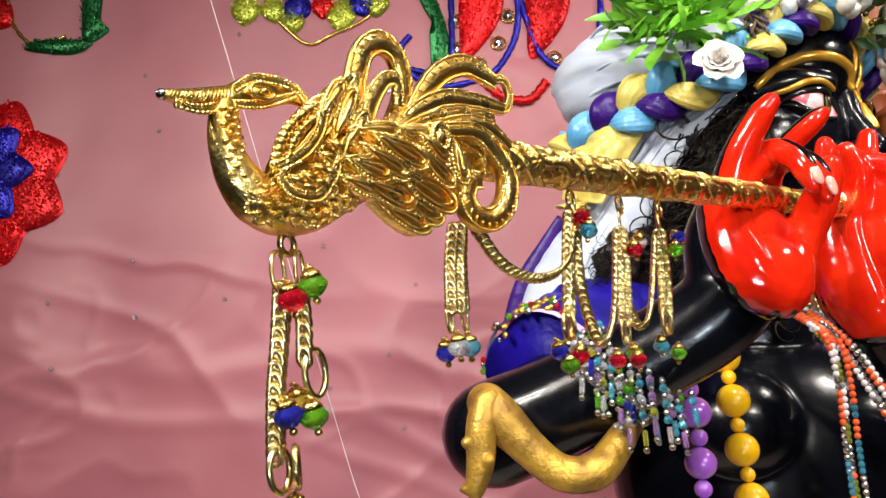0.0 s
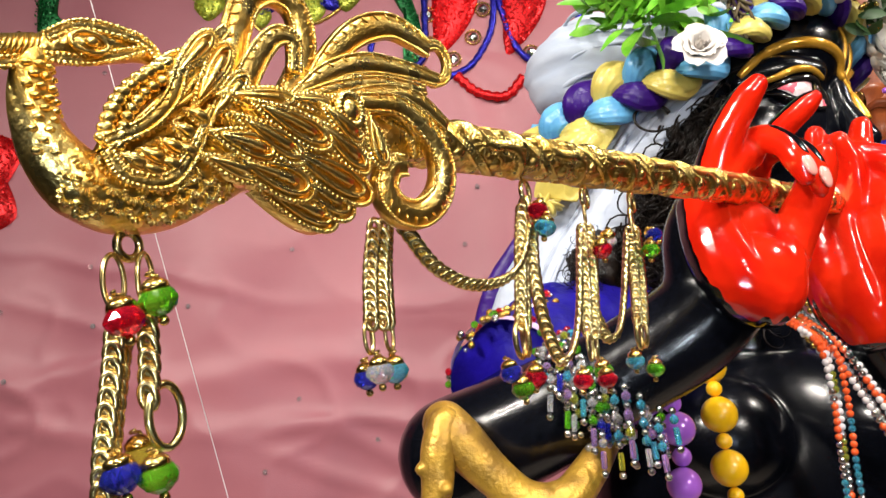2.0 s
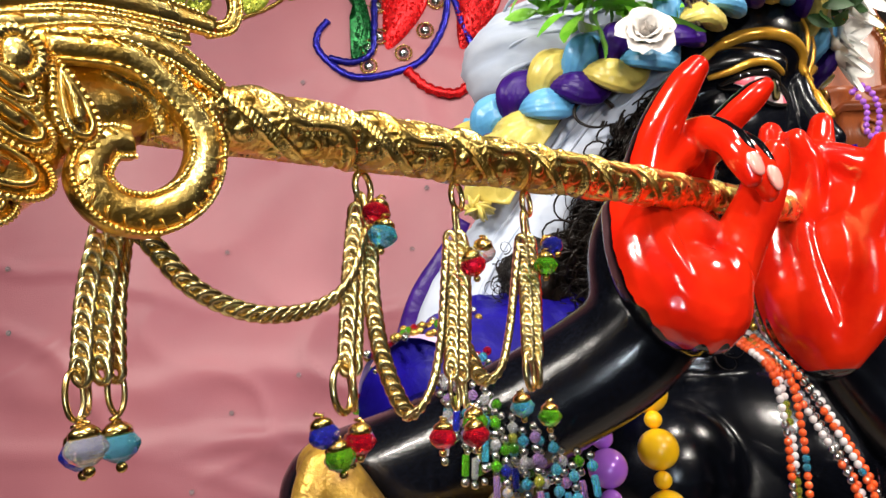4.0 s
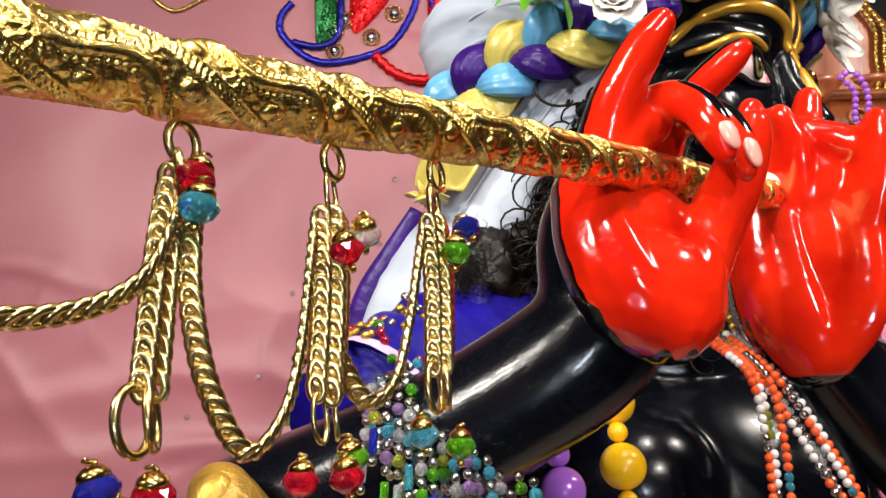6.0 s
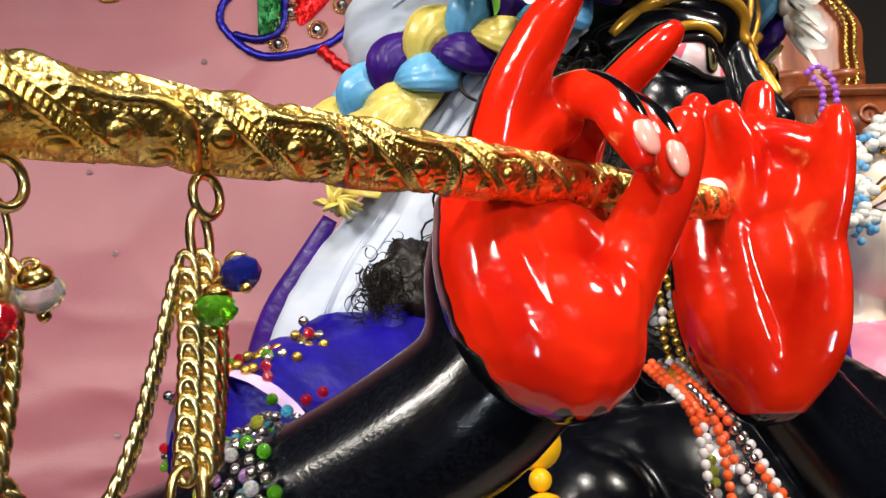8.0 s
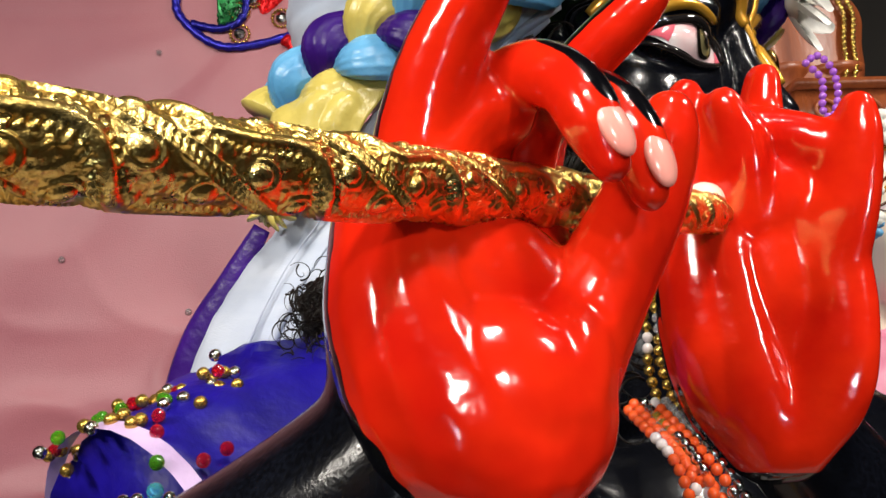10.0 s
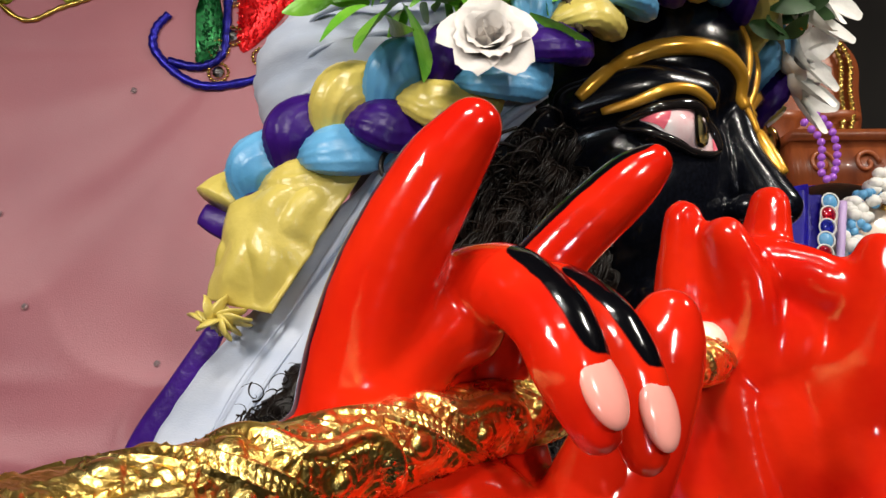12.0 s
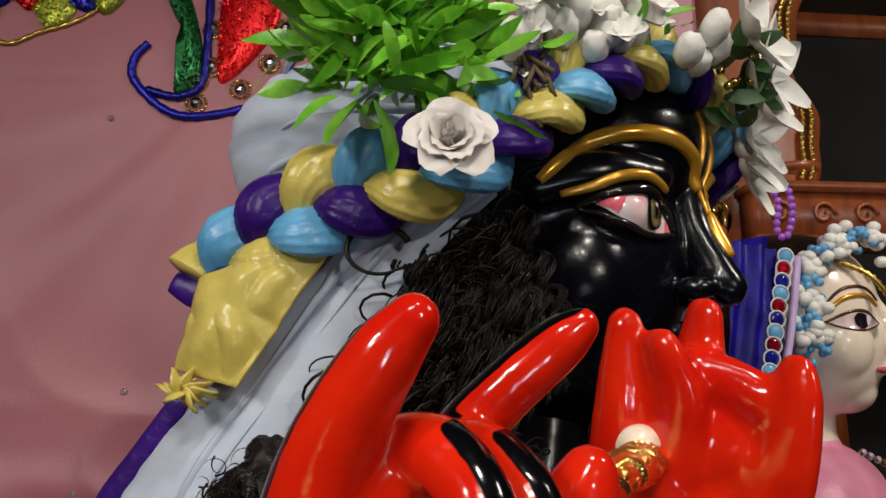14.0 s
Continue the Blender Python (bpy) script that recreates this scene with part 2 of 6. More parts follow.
def ball(c=(0, 0, 0), r=(1, 1, 1), rings=8, segs=12, turn=None):
    r = (r, r, r) if not hasattr(r, "__len__") else r
    verts, faces = [(0, 0, r[2])], []
    for i in range(1, rings):
        f = math.pi * i / rings
        for k in range(segs):
            g = 2 * math.pi * k / segs
            verts.append((r[0] * math.sin(f) * math.cos(g), r[1] * math.sin(f) * math.sin(g), r[2] * math.cos(f)))
    verts.append((0, 0, -r[2]))
    last = len(verts) - 1
    for k in range(segs):
        faces.append((0, 1 + k, 1 + (k + 1) % segs))
        faces.append((last, last - segs + (k + 1) % segs, last - segs + k))
    for i in range(rings - 2):
        for k in range(segs):
            a, b = 1 + i * segs + k, 1 + i * segs + (k + 1) % segs
            faces.append((a, a + segs, b + segs, b))
    m = turn.to_3x3() if turn is not None else Matrix.Identity(3)
    return [tuple(m @ Vector(v) + Vector(c)) for v in verts], faces


def box(lo, hi):
    (a, b, c), (d, e, f) = lo, hi
    v = [(a, b, c), (d, b, c), (d, e, c), (a, e, c), (a, b, f), (d, b, f), (d, e, f), (a, e, f)]
    return v, [(0, 3, 2, 1), (4, 5, 6, 7), (0, 1, 5, 4), (1, 2, 6, 5), (2, 3, 7, 6), (3, 0, 4, 7)]


def lathe(profile, segs=24, c=(0, 0, 0)):
    """Turns (radius, height) pairs round the upright axis."""
    verts, faces = [], []
    for r, z in profile:
        for k in range(segs):
            g = 2 * math.pi * k / segs
            verts.append((c[0] + r * math.cos(g), c[1] + r * math.sin(g), c[2] + z))
    for i in range(len(profile) - 1):
        for k in range(segs):
            a, b = i * segs + k, i * segs + (k + 1) % segs
            faces.append((a, b, b + segs, a + segs))
    faces.append(tuple(range(segs - 1, -1, -1)))
    faces.append(tuple((len(profile) - 1) * segs + k for k in range(segs)))
    return verts, faces


def moved(shape, m):
    v, f = shape
    return [tuple(m @ Vector(p)) for p in v], f


def limb(points, steps=10):
    """Overlapping balls along a line of (x, y, z, r): raw clay for a statue."""
    out = []
    line = curve(points, steps)
    for q in line:
        out.append(ball(q[:3], q[3], 10, 16))
    return join(*out)


def melt(shape, voxel, rounds=6):
    """Fuses overlapping clay into one skin, and smooths it. Gives a mesh."""
    tmp = new("clay", mesh_of("clay", *shape))
    mod = tmp.modifiers.new("fuse", "REMESH")
    mod.mode, mod.voxel_size = "VOXEL", voxel
    deps = bpy.context.evaluated_depsgraph_get()
    me = bpy.data.meshes.new_from_object(tmp.evaluated_get(deps))
    bpy.data.objects.remove(tmp)
    n = len(me.vertices)
    co = np.empty(n * 3)
    me.vertices.foreach_get("co", co)
    co = co.reshape(-1, 3)
    ed = np.empty(len(me.edges) * 2, int)
    me.edges.foreach_get("vertices", ed)
    ed = ed.reshape(-1, 2)
    deg = np.bincount(ed.ravel(), minlength=n).clip(1)[:, None]
    for step in range(rounds * 2):
        for k in ((0.5, -0.51) if step >= 3 else (0.5,)):
            s = np.zeros_like(co)
            np.add.at(s, ed[:, 0], co[ed[:, 1]])
            np.add.at(s, ed[:, 1], co[ed[:, 0]])
            co = co + k * (s / deg - co)
    me.vertices.foreach_set("co", co.ravel())
    me.polygons.foreach_set("use_smooth", [True] * len(me.polygons))
    me.update()
    return me


def arrays(me):
    """Vertices, faces, face centres and normals of a mesh."""
    co = np.empty(len(me.vertices) * 3)
    me.vertices.foreach_get("co", co)
    ce, no = np.empty(len(me.polygons) * 3), np.empty(len(me.polygons) * 3)
    me.polygons.foreach_get("center", ce)
    me.polygons.foreach_get("normal", no)
    return co.reshape(-1, 3), [tuple(p.vertices) for p in me.polygons], ce.reshape(-1, 3), no.reshape(-1, 3)

# ---- the room ----
for name, lo, hi, material in (
        ("floor", (-3.0, -3.0, -0.1), (3.0, 1.6, 0.0), FLOOR_STONE),
        ("ceiling", (-3.0, -3.0, 2.7), (3.0, 1.6, 2.8), CEIL),
        ("wall_south", (-3.0, -3.1, 0.0), (3.0, -3.0, 2.7), PLASTER),
        ("wall_west", (-3.1, -3.0, 0.0), (-3.0, 1.6, 2.7), PLASTER),
        ("wall_east", (3.0, -3.0, 0.0), (3.1, 1.6, 2.7), PLASTER),
        ("wall_north", (-3.0, 1.6, 0.0), (3.0, 1.7, 2.7), PLASTER)):
    tagged(part(name, box(lo, hi), material), "plain " + name.split("_")[0] + " closing the temple room", name.split("_")[0], kind="structure")
# platform out of view; its pale top is a reflector for the gold's underside
tagged(part("altar_platform", box((-1.4, 0.35, 0.0), (1.4, 1.55, 0.55)), BOUNCE_STONE), "unseen pale platform under the altar figures, added to bounce light upwards", "platform", kind="structure")

# ---- pink satin backdrop, sewn with sequins ----
CURTAIN_Y = 0.97


def drape(x, z):
    """How far the cloth stands out (towards the room) at a place."""
    h = 0.010 * noise.noise((x * 3.1, z * 2.3, 0.3)) + 0.0030 * noise.noise((x * 11, z * 9, 2.1))
    # folds that fan out below the blue scroll
    dx, dz = x - 0.06, z - 1.70
    r = math.hypot(dx, dz)
    if dz < 0 and r > 0.02:
        g = math.atan2(dx, -dz)
        h += 0.0075 * math.sin(g * 8 + 2.6 * noise.noise((x * 4, z * 4, 5))) * (0.5 + noise.noise((g * 2.3, 0.4, 1.9))) * min(1, r * 5) * math.exp(-r * 2.6)
    # creases across the lower part
    h += 0.004 * math.exp(-((z - 1.30 - 0.10 * noise.noise((x * 3, 0, 7))) / 0.018) ** 2)
    h += 0.003 * math.exp(-((z - 1.20 + 0.15 * x - 0.08 * noise.noise((x * 4, 3, 7))) / 0.012) ** 2)
    for a, b, cc, wdt, amp in ((0.30, 1.42, 1, 0.010, 0.003), (-0.22, 1.36, 2, 0.008, 0.0035), (0.12, 1.25, 3, 0.009, 0.004), (-0.35, 1.16, 4, 0.010, 0.004), (0.5, 1.52, 5, 0.008, 0.002)):
        h += amp * max(0, noise.noise((x * 5, cc, 1.7)) + 0.2) * math.exp(-((z - b - a * x - 0.03 * noise.noise((x * 9, cc, 3))) / wdt) ** 2)
    # sharp crumples low down, where the cloth is pushed together
    low = min(1.0, max(0.0, (1.50 - z) * 5))
    if low:
        h += 0.0060 * low * (1 - abs(noise.noise((x * 4.2 + z * 2.5, z * 7.5, 4.4)))) ** 10
        h += 0.0035 * low * (1 - abs(noise.noise((x * 9 - z * 5, z * 12 + x * 3, 8.4)))) ** 9
    # hanging pleats
    h += 0.004 * math.sin(x * 21 + 2 * noise.noise((x, z * 0.7, 9)))
    return h


NX, NZ = 330, 320
cx, cz = np.linspace(-1.25, 0.540, NX), np.linspace(0.5, 2.35, NZ)
cloth_v = [(x, CURTAIN_Y - drape(x, z), z) for z in cz for x in cx]
cloth_f = [(j * NX + i, j * NX + i + 1, (j + 1) * NX + i + 1, (j + 1) * NX + i) for j in range(NZ - 1) for i in range(NX - 1)]
curtain = tagged(part("curtain", (cloth_v, cloth_f), PINK_SATIN), "creased pink satin curtain sewn with sequin flowers", "curtain", kind="structure")
sol = curtain.modifiers.new("cloth", "SOLIDIFY")
sol.thickness, sol.offset = 0.002, 1


def on_cloth(x, z, out=0.0015):
    return (x, CURTAIN_Y - drape(x, z) - 0.002 - out, z)


def sewn_patch(name, outline, material, label, category, seed, lift=0.0):
    """A padded sequin patch with the given outline, covered in small discs that catch the light."""
    line = curve([(x, 0, z) for x, z in outline], 6, True)
    pts = np.array([(p[0], p[2]) for p in line])
    mid = pts.mean(axis=0)
    rings = (1.0, 0.93, 0.7, 0.4)
    verts, faces, n = [], [], len(pts)
    for k, s in enumerate(rings):
        for p in pts:
            q = mid + (p - mid) * s
            verts.append(on_cloth(q[0], q[1], (0.0005, 0.003, 0.005, 0.006)[k] + lift))
    for k in range(len(rings) - 1):
        for i in range(n):
            a, b = k * n + i, k * n + (i + 1) % n
            faces.append((a, b, b + n, a + n))
    faces.append(tuple((len(rings) - 1) * n + i for i in range(n)))
    top = thing(name, label, category)
    part("padding", (verts, faces), material, top)
    rnd = random.Random(seed)
    lo, hi = pts.min(axis=0), pts.max(axis=0)
    discs, want = [], int(520 * (hi - lo)[0] * (hi - lo)[1] / 0.004)
    ox, oz = pts[:, 0], pts[:, 1]
    for _ in range(max(60, min(1400, want))):
        x, z = rnd.uniform(lo[0], hi[0]), rnd.uniform(lo[1], hi[1])
        xj, zj = np.roll(ox, 1), np.roll(oz, 1)
        inside = np.sum(((oz > z) != (zj > z)) & (x < (xj - ox) * (z - oz) / (zj - oz + 1e-12) + ox)) % 2
        if not inside:
            continue
        c = Vector(on_cloth(x, z, 0.0068 + lift))
        t = Euler((rnd.gauss(0, 0.35), rnd.gauss(0, 0.35), rnd.uniform(0, 3))).to_matrix()
        r = rnd.uniform(0.0010, 0.0016)
        ring = [tuple(c + t @ Vector((r * math.cos(g), 0, r * math.sin(g)))) for g in (0, 1.05, 2.09, 3.14, 4.19, 5.24)]
        discs.append((ring, [(0, 1, 2, 3, 4, 5)]))
    if discs:
        tagged(part("sequin_cover", join(*discs), material, top, smooth=False), kind="stuff")
    return top


def sewn_cord(name, line, radius, material, label, category, ribs=0.0):
    pts = curve([on_cloth(x, z, radius * 0.6) for x, z in line], 10)
    n = len(pts)
    shape = tube(pts, (lambda t: radius * (1 + ribs * math.sin(t * n * 1.9))), 8, side=(0, 1, 0), flat=0.7)
    return tagged(part(name, shape, material), label, category)


def turned(points, c, ang, s=1.0):
    ca, sa = math.cos(ang), math.sin(ang)
    return [(c[0] + s * (x * ca - z * sa), c[1] + s * (x * sa + z * ca)) for x, z in points]


PETAL_SHAPE = [(0, 0), (0.032, 0.025), (0.048, 0.062), (0.034, 0.092), (0, 0.118), (-0.034, 0.092), (-0.048, 0.062), (-0.032, 0.025)]
for k, ang in enumerate((-2.75, -1.95, -1.15, -0.35, 0.45, 1.25)):
    sewn_patch("sequin_petal", turned(PETAL_SHAPE, (-0.575, 1.545), ang), RED_SEQUIN, "red sequin petal sewn on the pink curtain", "sequin petal", 20 + k)
for k, ang in enumerate((-2.3, -1.5, -0.8, 0.1)):
    sewn_patch("sequin_petal", turned([(x * 0.6, z * 0.72) for x, z in PETAL_SHAPE], (-0.588, 1.555), ang), BLUE_SEQUIN, "small blue sequin petal over the red flower", "sequin petal", 40 + k, 0.007)
# scroll with two red drops below a braid of flowers
for dx, seed in ((0.0, 3), (0.088, 5)):
    sewn_patch("sequin_drop", [(0.054 + dx, 1.688), (0.096 + dx, 1.735), (0.108 + dx, 1.79), (0.085 + dx, 1.83), (0.052 + dx, 1.79), (0.048 + dx, 1.735)], RED_SEQUIN, "pointed red sequin drop inside a blue scroll", "sequin drop", seed)
    sewn_cord("scroll_cord", [(-0.017, 1.728), (-0.029, 1.712), (-0.028, 1.690), (0.0, 1.662), (0.033, 1.654), (0.085, 1.668), (0.110, 1.697), (0.124, 1.735), (0.126, 1.80)] if not dx else
              [(0.126, 1.79), (0.150, 1.70), (0.185, 1.672), (0.215, 1.69), (0.232, 1.735), (0.234, 1.80)], 0.0042, BLUE_SEQUIN, "blue sequin scroll cord sewn on the pink curtain", "scroll", 0.12)
sewn_cord("scroll_cord", [(-0.016, 1.680), (0.012, 1.674), (0.034, 1.685), (0.038, 1.72), (0.038, 1.80)], 0.0042, BLUE_SEQUIN, "blue sequin scroll cord sewn on the pink curtain", "scroll", 0.12)
sewn_patch("sequin_vine", [(0.010, 1.678), (0.030, 1.684), (0.033, 1.73), (0.012, 1.80), (-0.012, 1.85), (-0.024, 1.84), (0.0, 1.77), (0.018, 1.73)], GREEN_SEQUIN, "dark green sequin vine on the pink curtain", "sequin vine", 8)
sewn_patch("sequin_leaf", [(-0.53, 1.728), (-0.47, 1.722), (-0.445, 1.742), (-0.49, 1.744), (-0.525, 1.740)], GREEN_SEQUIN, "dark green sequin leaf on the pink curtain", "sequin leaf", 9)
sewn_patch("sequin_leaf", [(-0.455, 1.738), (-0.425, 1.757), (-0.437, 1.775), (-0.437, 1.83), (-0.46, 1.83), (-0.462, 1.77)], GREEN_SEQUIN, "dark green sequin leaf on the pink curtain", "sequin leaf", 10)
sewn_patch("sequin_petal", turned(PETAL_SHAPE, (-0.60, 1.80), -2.2, 0.5), RED_SEQUIN, "red sequin petal sewn on the pink curtain", "sequin petal", 12)
sewn_cord("bead_trim", [(-0.56, 1.80), (-0.55, 1.765), (-0.52, 1.735), (-0.48, 1.748)], 0.0025, GOLD_BEAD, "thin gold bead trim on the pink curtain", "bead trim", 0.25)
sewn_cord("bead_trim", [(0.075, 1.66), (0.10, 1.638), (0.135, 1.632), (0.158, 1.655)], 0.006, RED_SEQUIN, "red bead trim hanging on the pink curtain", "bead trim", 0.2)
for k, (x, z, ang, s, mt, col) in enumerate((
        (-0.235, 1.80, 3.1, 0.42, LIME_SEQUIN, "lime"), (-0.205, 1.795, 3.4, 0.36, LIME_SEQUIN, "lime"), (-0.16, 1.80, 2.8, 0.40, BLUE_SEQUIN, "blue"), (-0.175, 1.775, 3.3, 0.30, LIME_SEQUIN, "lime"),
        (-0.135, 1.80, 3.2, 0.34, RED_SEQUIN, "red"), (-0.105, 1.79, 3.0, 0.42, LIME_SEQUIN, "lime"), (-0.09, 1.80, 3.5, 0.36, BLUE_SEQUIN, "blue"), (-0.06, 1.80, 3.1, 0.36, LIME_SEQUIN, "lime"))):
    sewn_patch("sequin_petal", turned(PETAL_SHAPE, (x, z), ang, s), mt, col + " sequin petal in a row along the curtain", "sequin petal", 60 + k)
sewn_cord("bead_trim", [(-0.20, 1.765), (-0.155, 1.725), (-0.12, 1.738), (-0.085, 1.752), (-0.055, 1.775)], 0.0025, GOLD_BEAD, "thin gold bead trim on the pink curtain", "bead trim", 0.25)

stud_v, stud_f = ball((0, 0, 0), (0.0032, 0.002, 0.0032), 5, 8)
stud_mesh = mesh_of("stud", stud_v, stud_f, smooth=False)
stud_mesh.materials.append(CLEAR)
gem_mesh = mesh_of("jewel", *ball((0, 0, 0), (0.0062, 0.0035, 0.0062), 5, 10), smooth=False)
gem_mesh.materials.append(SILVER)
halo = []
for k in range(16):
    g = 2 * math.pi * k / 16
    halo.append(ball((0.0092 * math.cos(g), 0, 0.0092 * math.sin(g)), 0.0018, 4, 6))
halo_mesh = mesh_of("bead_ring", *join(*halo))
halo_mesh.materials.append(GOLD_BEAD)
rnd = random.Random(4)
for i in range(11):
    for j in range(9):
        x, z = -0.80 + i * 0.11 + rnd.uniform(-0.02, 0.02), 1.10 + j * 0.085 + (0.04 if i % 2 else 0) + rnd.uniform(-0.012, 0.012)
        if rnd.random() < 0.5 and z < 1.75 and not (-0.04 < x < 0.25 and z > 1.64) and not (x < -0.42 and z > 1.40):
            s = new("stud", stud_mesh)
            s.location = on_cloth(x, z, 0.001)
            tagged(s, "tiny clear stud glued on the pink curtain", "stud", "studs on the curtain")
for x, z in ((0.031, 1.668), (0.031, 1.691), (0.072, 1.683), (0.044, 1.705), (0.098, 1.712), (0.043, 1.746), (0.112, 1.75), (0.150, 1.745), (0.17, 1.69)):
    g = thing("jewel", "clear jewel in a ring of gold beads on the curtain", "jewel", pose(*on_cloth(x, z, 0.002)), "jewels on the curtain")
    part("stone", gem_mesh, CLEAR, g)
    tagged(part("bead_ring", halo_mesh, GOLD_BEAD, g, "gold beads"), kind="stuff")

# ---- the black marble figure: one skin ----


def paste(*bodies):
    """Joins (vertices, faces, material numbers, share of lacquer) into one mesh."""
    vs, fs, ms, ls, k = [], [], [], [], 0
    for v, f, mi, *rest in bodies:
        vs.extend(tuple(p) for p in v)
        fs.extend(tuple(i + k for i in q) for q in f)
        ms.extend(mi)
        ls.extend(rest[0] if rest else [1.0] * len(v))
        k += len(v)
    return vs, fs, ms, ls


def brushed(v, f, red, rounds=5):
    """A soft-edged share of lacquer at each vertex from painted faces."""
    val = np.asarray(red, float)
    fv = np.array([q[:4] if len(q) >= 4 else (*q, q[2]) for q in f])
    for _ in range(rounds):
        acc, cnt = np.zeros(len(v)), np.zeros(len(v))
        for k in range(4):
            np.add.at(acc, fv[:, k], val)
            np.add.at(cnt, fv[:, k], 1)
        at = acc / np.maximum(cnt, 1)
        val = at[fv].mean(axis=1)
    return at


def unit(v):
    v = np.array(v, float)
    return v / np.linalg.norm(v)


def statue(name, bodies, materials, label):
    vs, fs, ms, ls = paste(*bodies)
    me = mesh_of(name, vs, fs)
    for mt in materials:
        me.materials.append(mt)
    me.polygons.foreach_set("material_index", [int(i) for i in ms])
    me.attributes.new("lacquer", "FLOAT", "POINT").data.foreach_set("value", [float(x) for x in ls])
    return tagged(new(name, me), label, "statue")


def seg_dist(p, pts):
    """Distance of points p to a line of (x, y, z) points."""
    best = np.full(len(p), 9.0)
    for a, b in zip(pts[:-1], pts[1:]):
        a, b = np.array(a[:3]), np.array(b[:3])
        t = np.clip(((p - a) @ (b - a)) / ((b - a) @ (b - a)), 0, 1)
        best = np.minimum(best, np.linalg.norm(p - a - t[:, None] * (b - a), axis=1))
    return best


# palm nearer to the bird: index up, two fingers curled over the flute, little finger spread
INDEX = [(0.181, 0.402, 1.335, 0.0112), (0.1815, 0.396, 1.352, 0.0098), (0.1855, 0.389, 1.368, 0.0080), (0.1930, 0.383, 1.3815, 0.0066), (0.1985, 0.3800, 1.3885, 0.0046)]
MIDDLE = [(0.190, 0.408, 1.345, 0.0095), (0.194, 0.400, 1.3630, 0.0082), (0.2025, 0.391, 1.3675, 0.0066), (0.2080, 0.383, 1.3620, 0.0060), (0.2105, 0.379, 1.3540, 0.0056), (0.2130, 0.378, 1.3460, 0.0036)]
RING_F = [(0.200, 0.414, 1.345, 0.0095), (0.205, 0.408, 1.3625, 0.0076), (0.2120, 0.400, 1.3665, 0.0064), (0.2180, 0.391, 1.3605, 0.0059), (0.2210, 0.387, 1.3510, 0.0055), (0.2215, 0.385, 1.3425, 0.0035)]
LITTLE = [(0.203, 0.418, 1.345, 0.0085), (0.209, 0.414, 1.366, 0.0068), (0.217, 0.409, 1.3765, 0.0062), (0.228, 0.405, 1.3865, 0.0056), (0.2330, 0.4035, 1.3905, 0.0038)]
THUMB = [(0.203, 0.398, 1.308, 0.0120), (0.2140, 0.401, 1.326, 0.0104), (0.2250, 0.404, 1.343, 0.0092), (0.2308, 0.403, 1.3565, 0.0078), (0.2328, 0.402, 1.3625, 0.0056)]
clay = [limb(q) for q in (INDEX, MIDDLE, RING_F, LITTLE, THUMB)]
clay += [limb([(0.177, 0.397, 1.338, 0.0130), (0.1775, 0.391, 1.322, 0.0140), (0.184, 0.388, 1.306, 0.0148), (0.194, 0.389, 1.2985, 0.0130)]),
         limb([(0.192, 0.410, 1.345, 0.013), (0.192, 0.405, 1.325, 0.014), (0.193, 0.396, 1.308, 0.0155)]),
         limb([(0.203, 0.424, 1.345, 0.012), (0.2035, 0.409, 1.325, 0.0125), (0.201, 0.396, 1.306, 0.0145), (0.1955, 0.390, 1.2985, 0.0130)])]
# the web from the raised finger to the curled ones, and the full heel of the palm
clay.append(limb([(0.182, 0.396, 1.350, 0.0105), (0.190, 0.395, 1.3605, 0.0088), (0.197, 0.397, 1.363, 0.0080)]))
clay.append(limb([(0.180, 0.404, 1.341, 0.0110), (0.190, 0.411, 1.348, 0.0105), (0.200, 0.418, 1.350, 0.0100)]))
clay.append(ball((0.1925, 0.3910, 1.3065), (0.0215, 0.0150, 0.0195), 28, 40, Matrix.Rotation(radians(14), 4, "Z")))
clay.append(ball((0.1925, 0.3990, 1.322), (0.0235, 0.0125, 0.022), 28, 40, Matrix.Rotation(radians(24), 4, "Z")))
clay.append(limb([(0.199, 0.393, 1.306, 0.0145), (0.204, 0.396, 1.314, 0.0125), (0.208, 0.400, 1.321, 0.0100)]))
near_palm = melt(join(*clay), 0.0008, 12)
v, f, ce, no = arrays(near_palm)
front = unit((0.45, -0.88, 0.10))
rim = no @ front
red = rim > 0.08 + 0.012 * np.sin(ce[:, 2] * 900)
red &= ce[:, 2] > 1.2885 + 0.002 * np.sin(ce[:, 0] * 700)
red |= (ce[:, 0] > 0.184) & (ce[:, 2] < 1.374) & (ce[:, 2] > 1.290) & (no @ unit((0.2, -0.97, 0.1)) > -0.45)
black = ~red
fingers = np.stack([seg_dist(ce, q) - q[2][3] for q in (INDEX, MIDDLE, RING_F, LITTLE, THUMB)])
nearest = np.argmin(fingers, axis=0)
curled = ((nearest == 1) | (nearest == 2)) & (ce[:, 0] > 0.199) & (fingers.min(axis=0) < 0.004)
for number, q in ((1, MIDDLE), (2, RING_F)):
    knuckle = np.array(q[3][:3]) + np.array((0.002, -0.001, 0.002))
    away = np.linalg.norm((ce - knuckle) * np.array((1.0, 0.8, 0.85)), axis=1)
    black |= (nearest == number) & (no @ unit((0.62, -0.30, 0.72)) > 0.55) & (away < 0.0098) & curled
black |= (nearest == 3) & (no @ unit((-0.45, -0.2, 0.85)) > 0.80)
paint = np.where(black, 0, 1)
nails = []
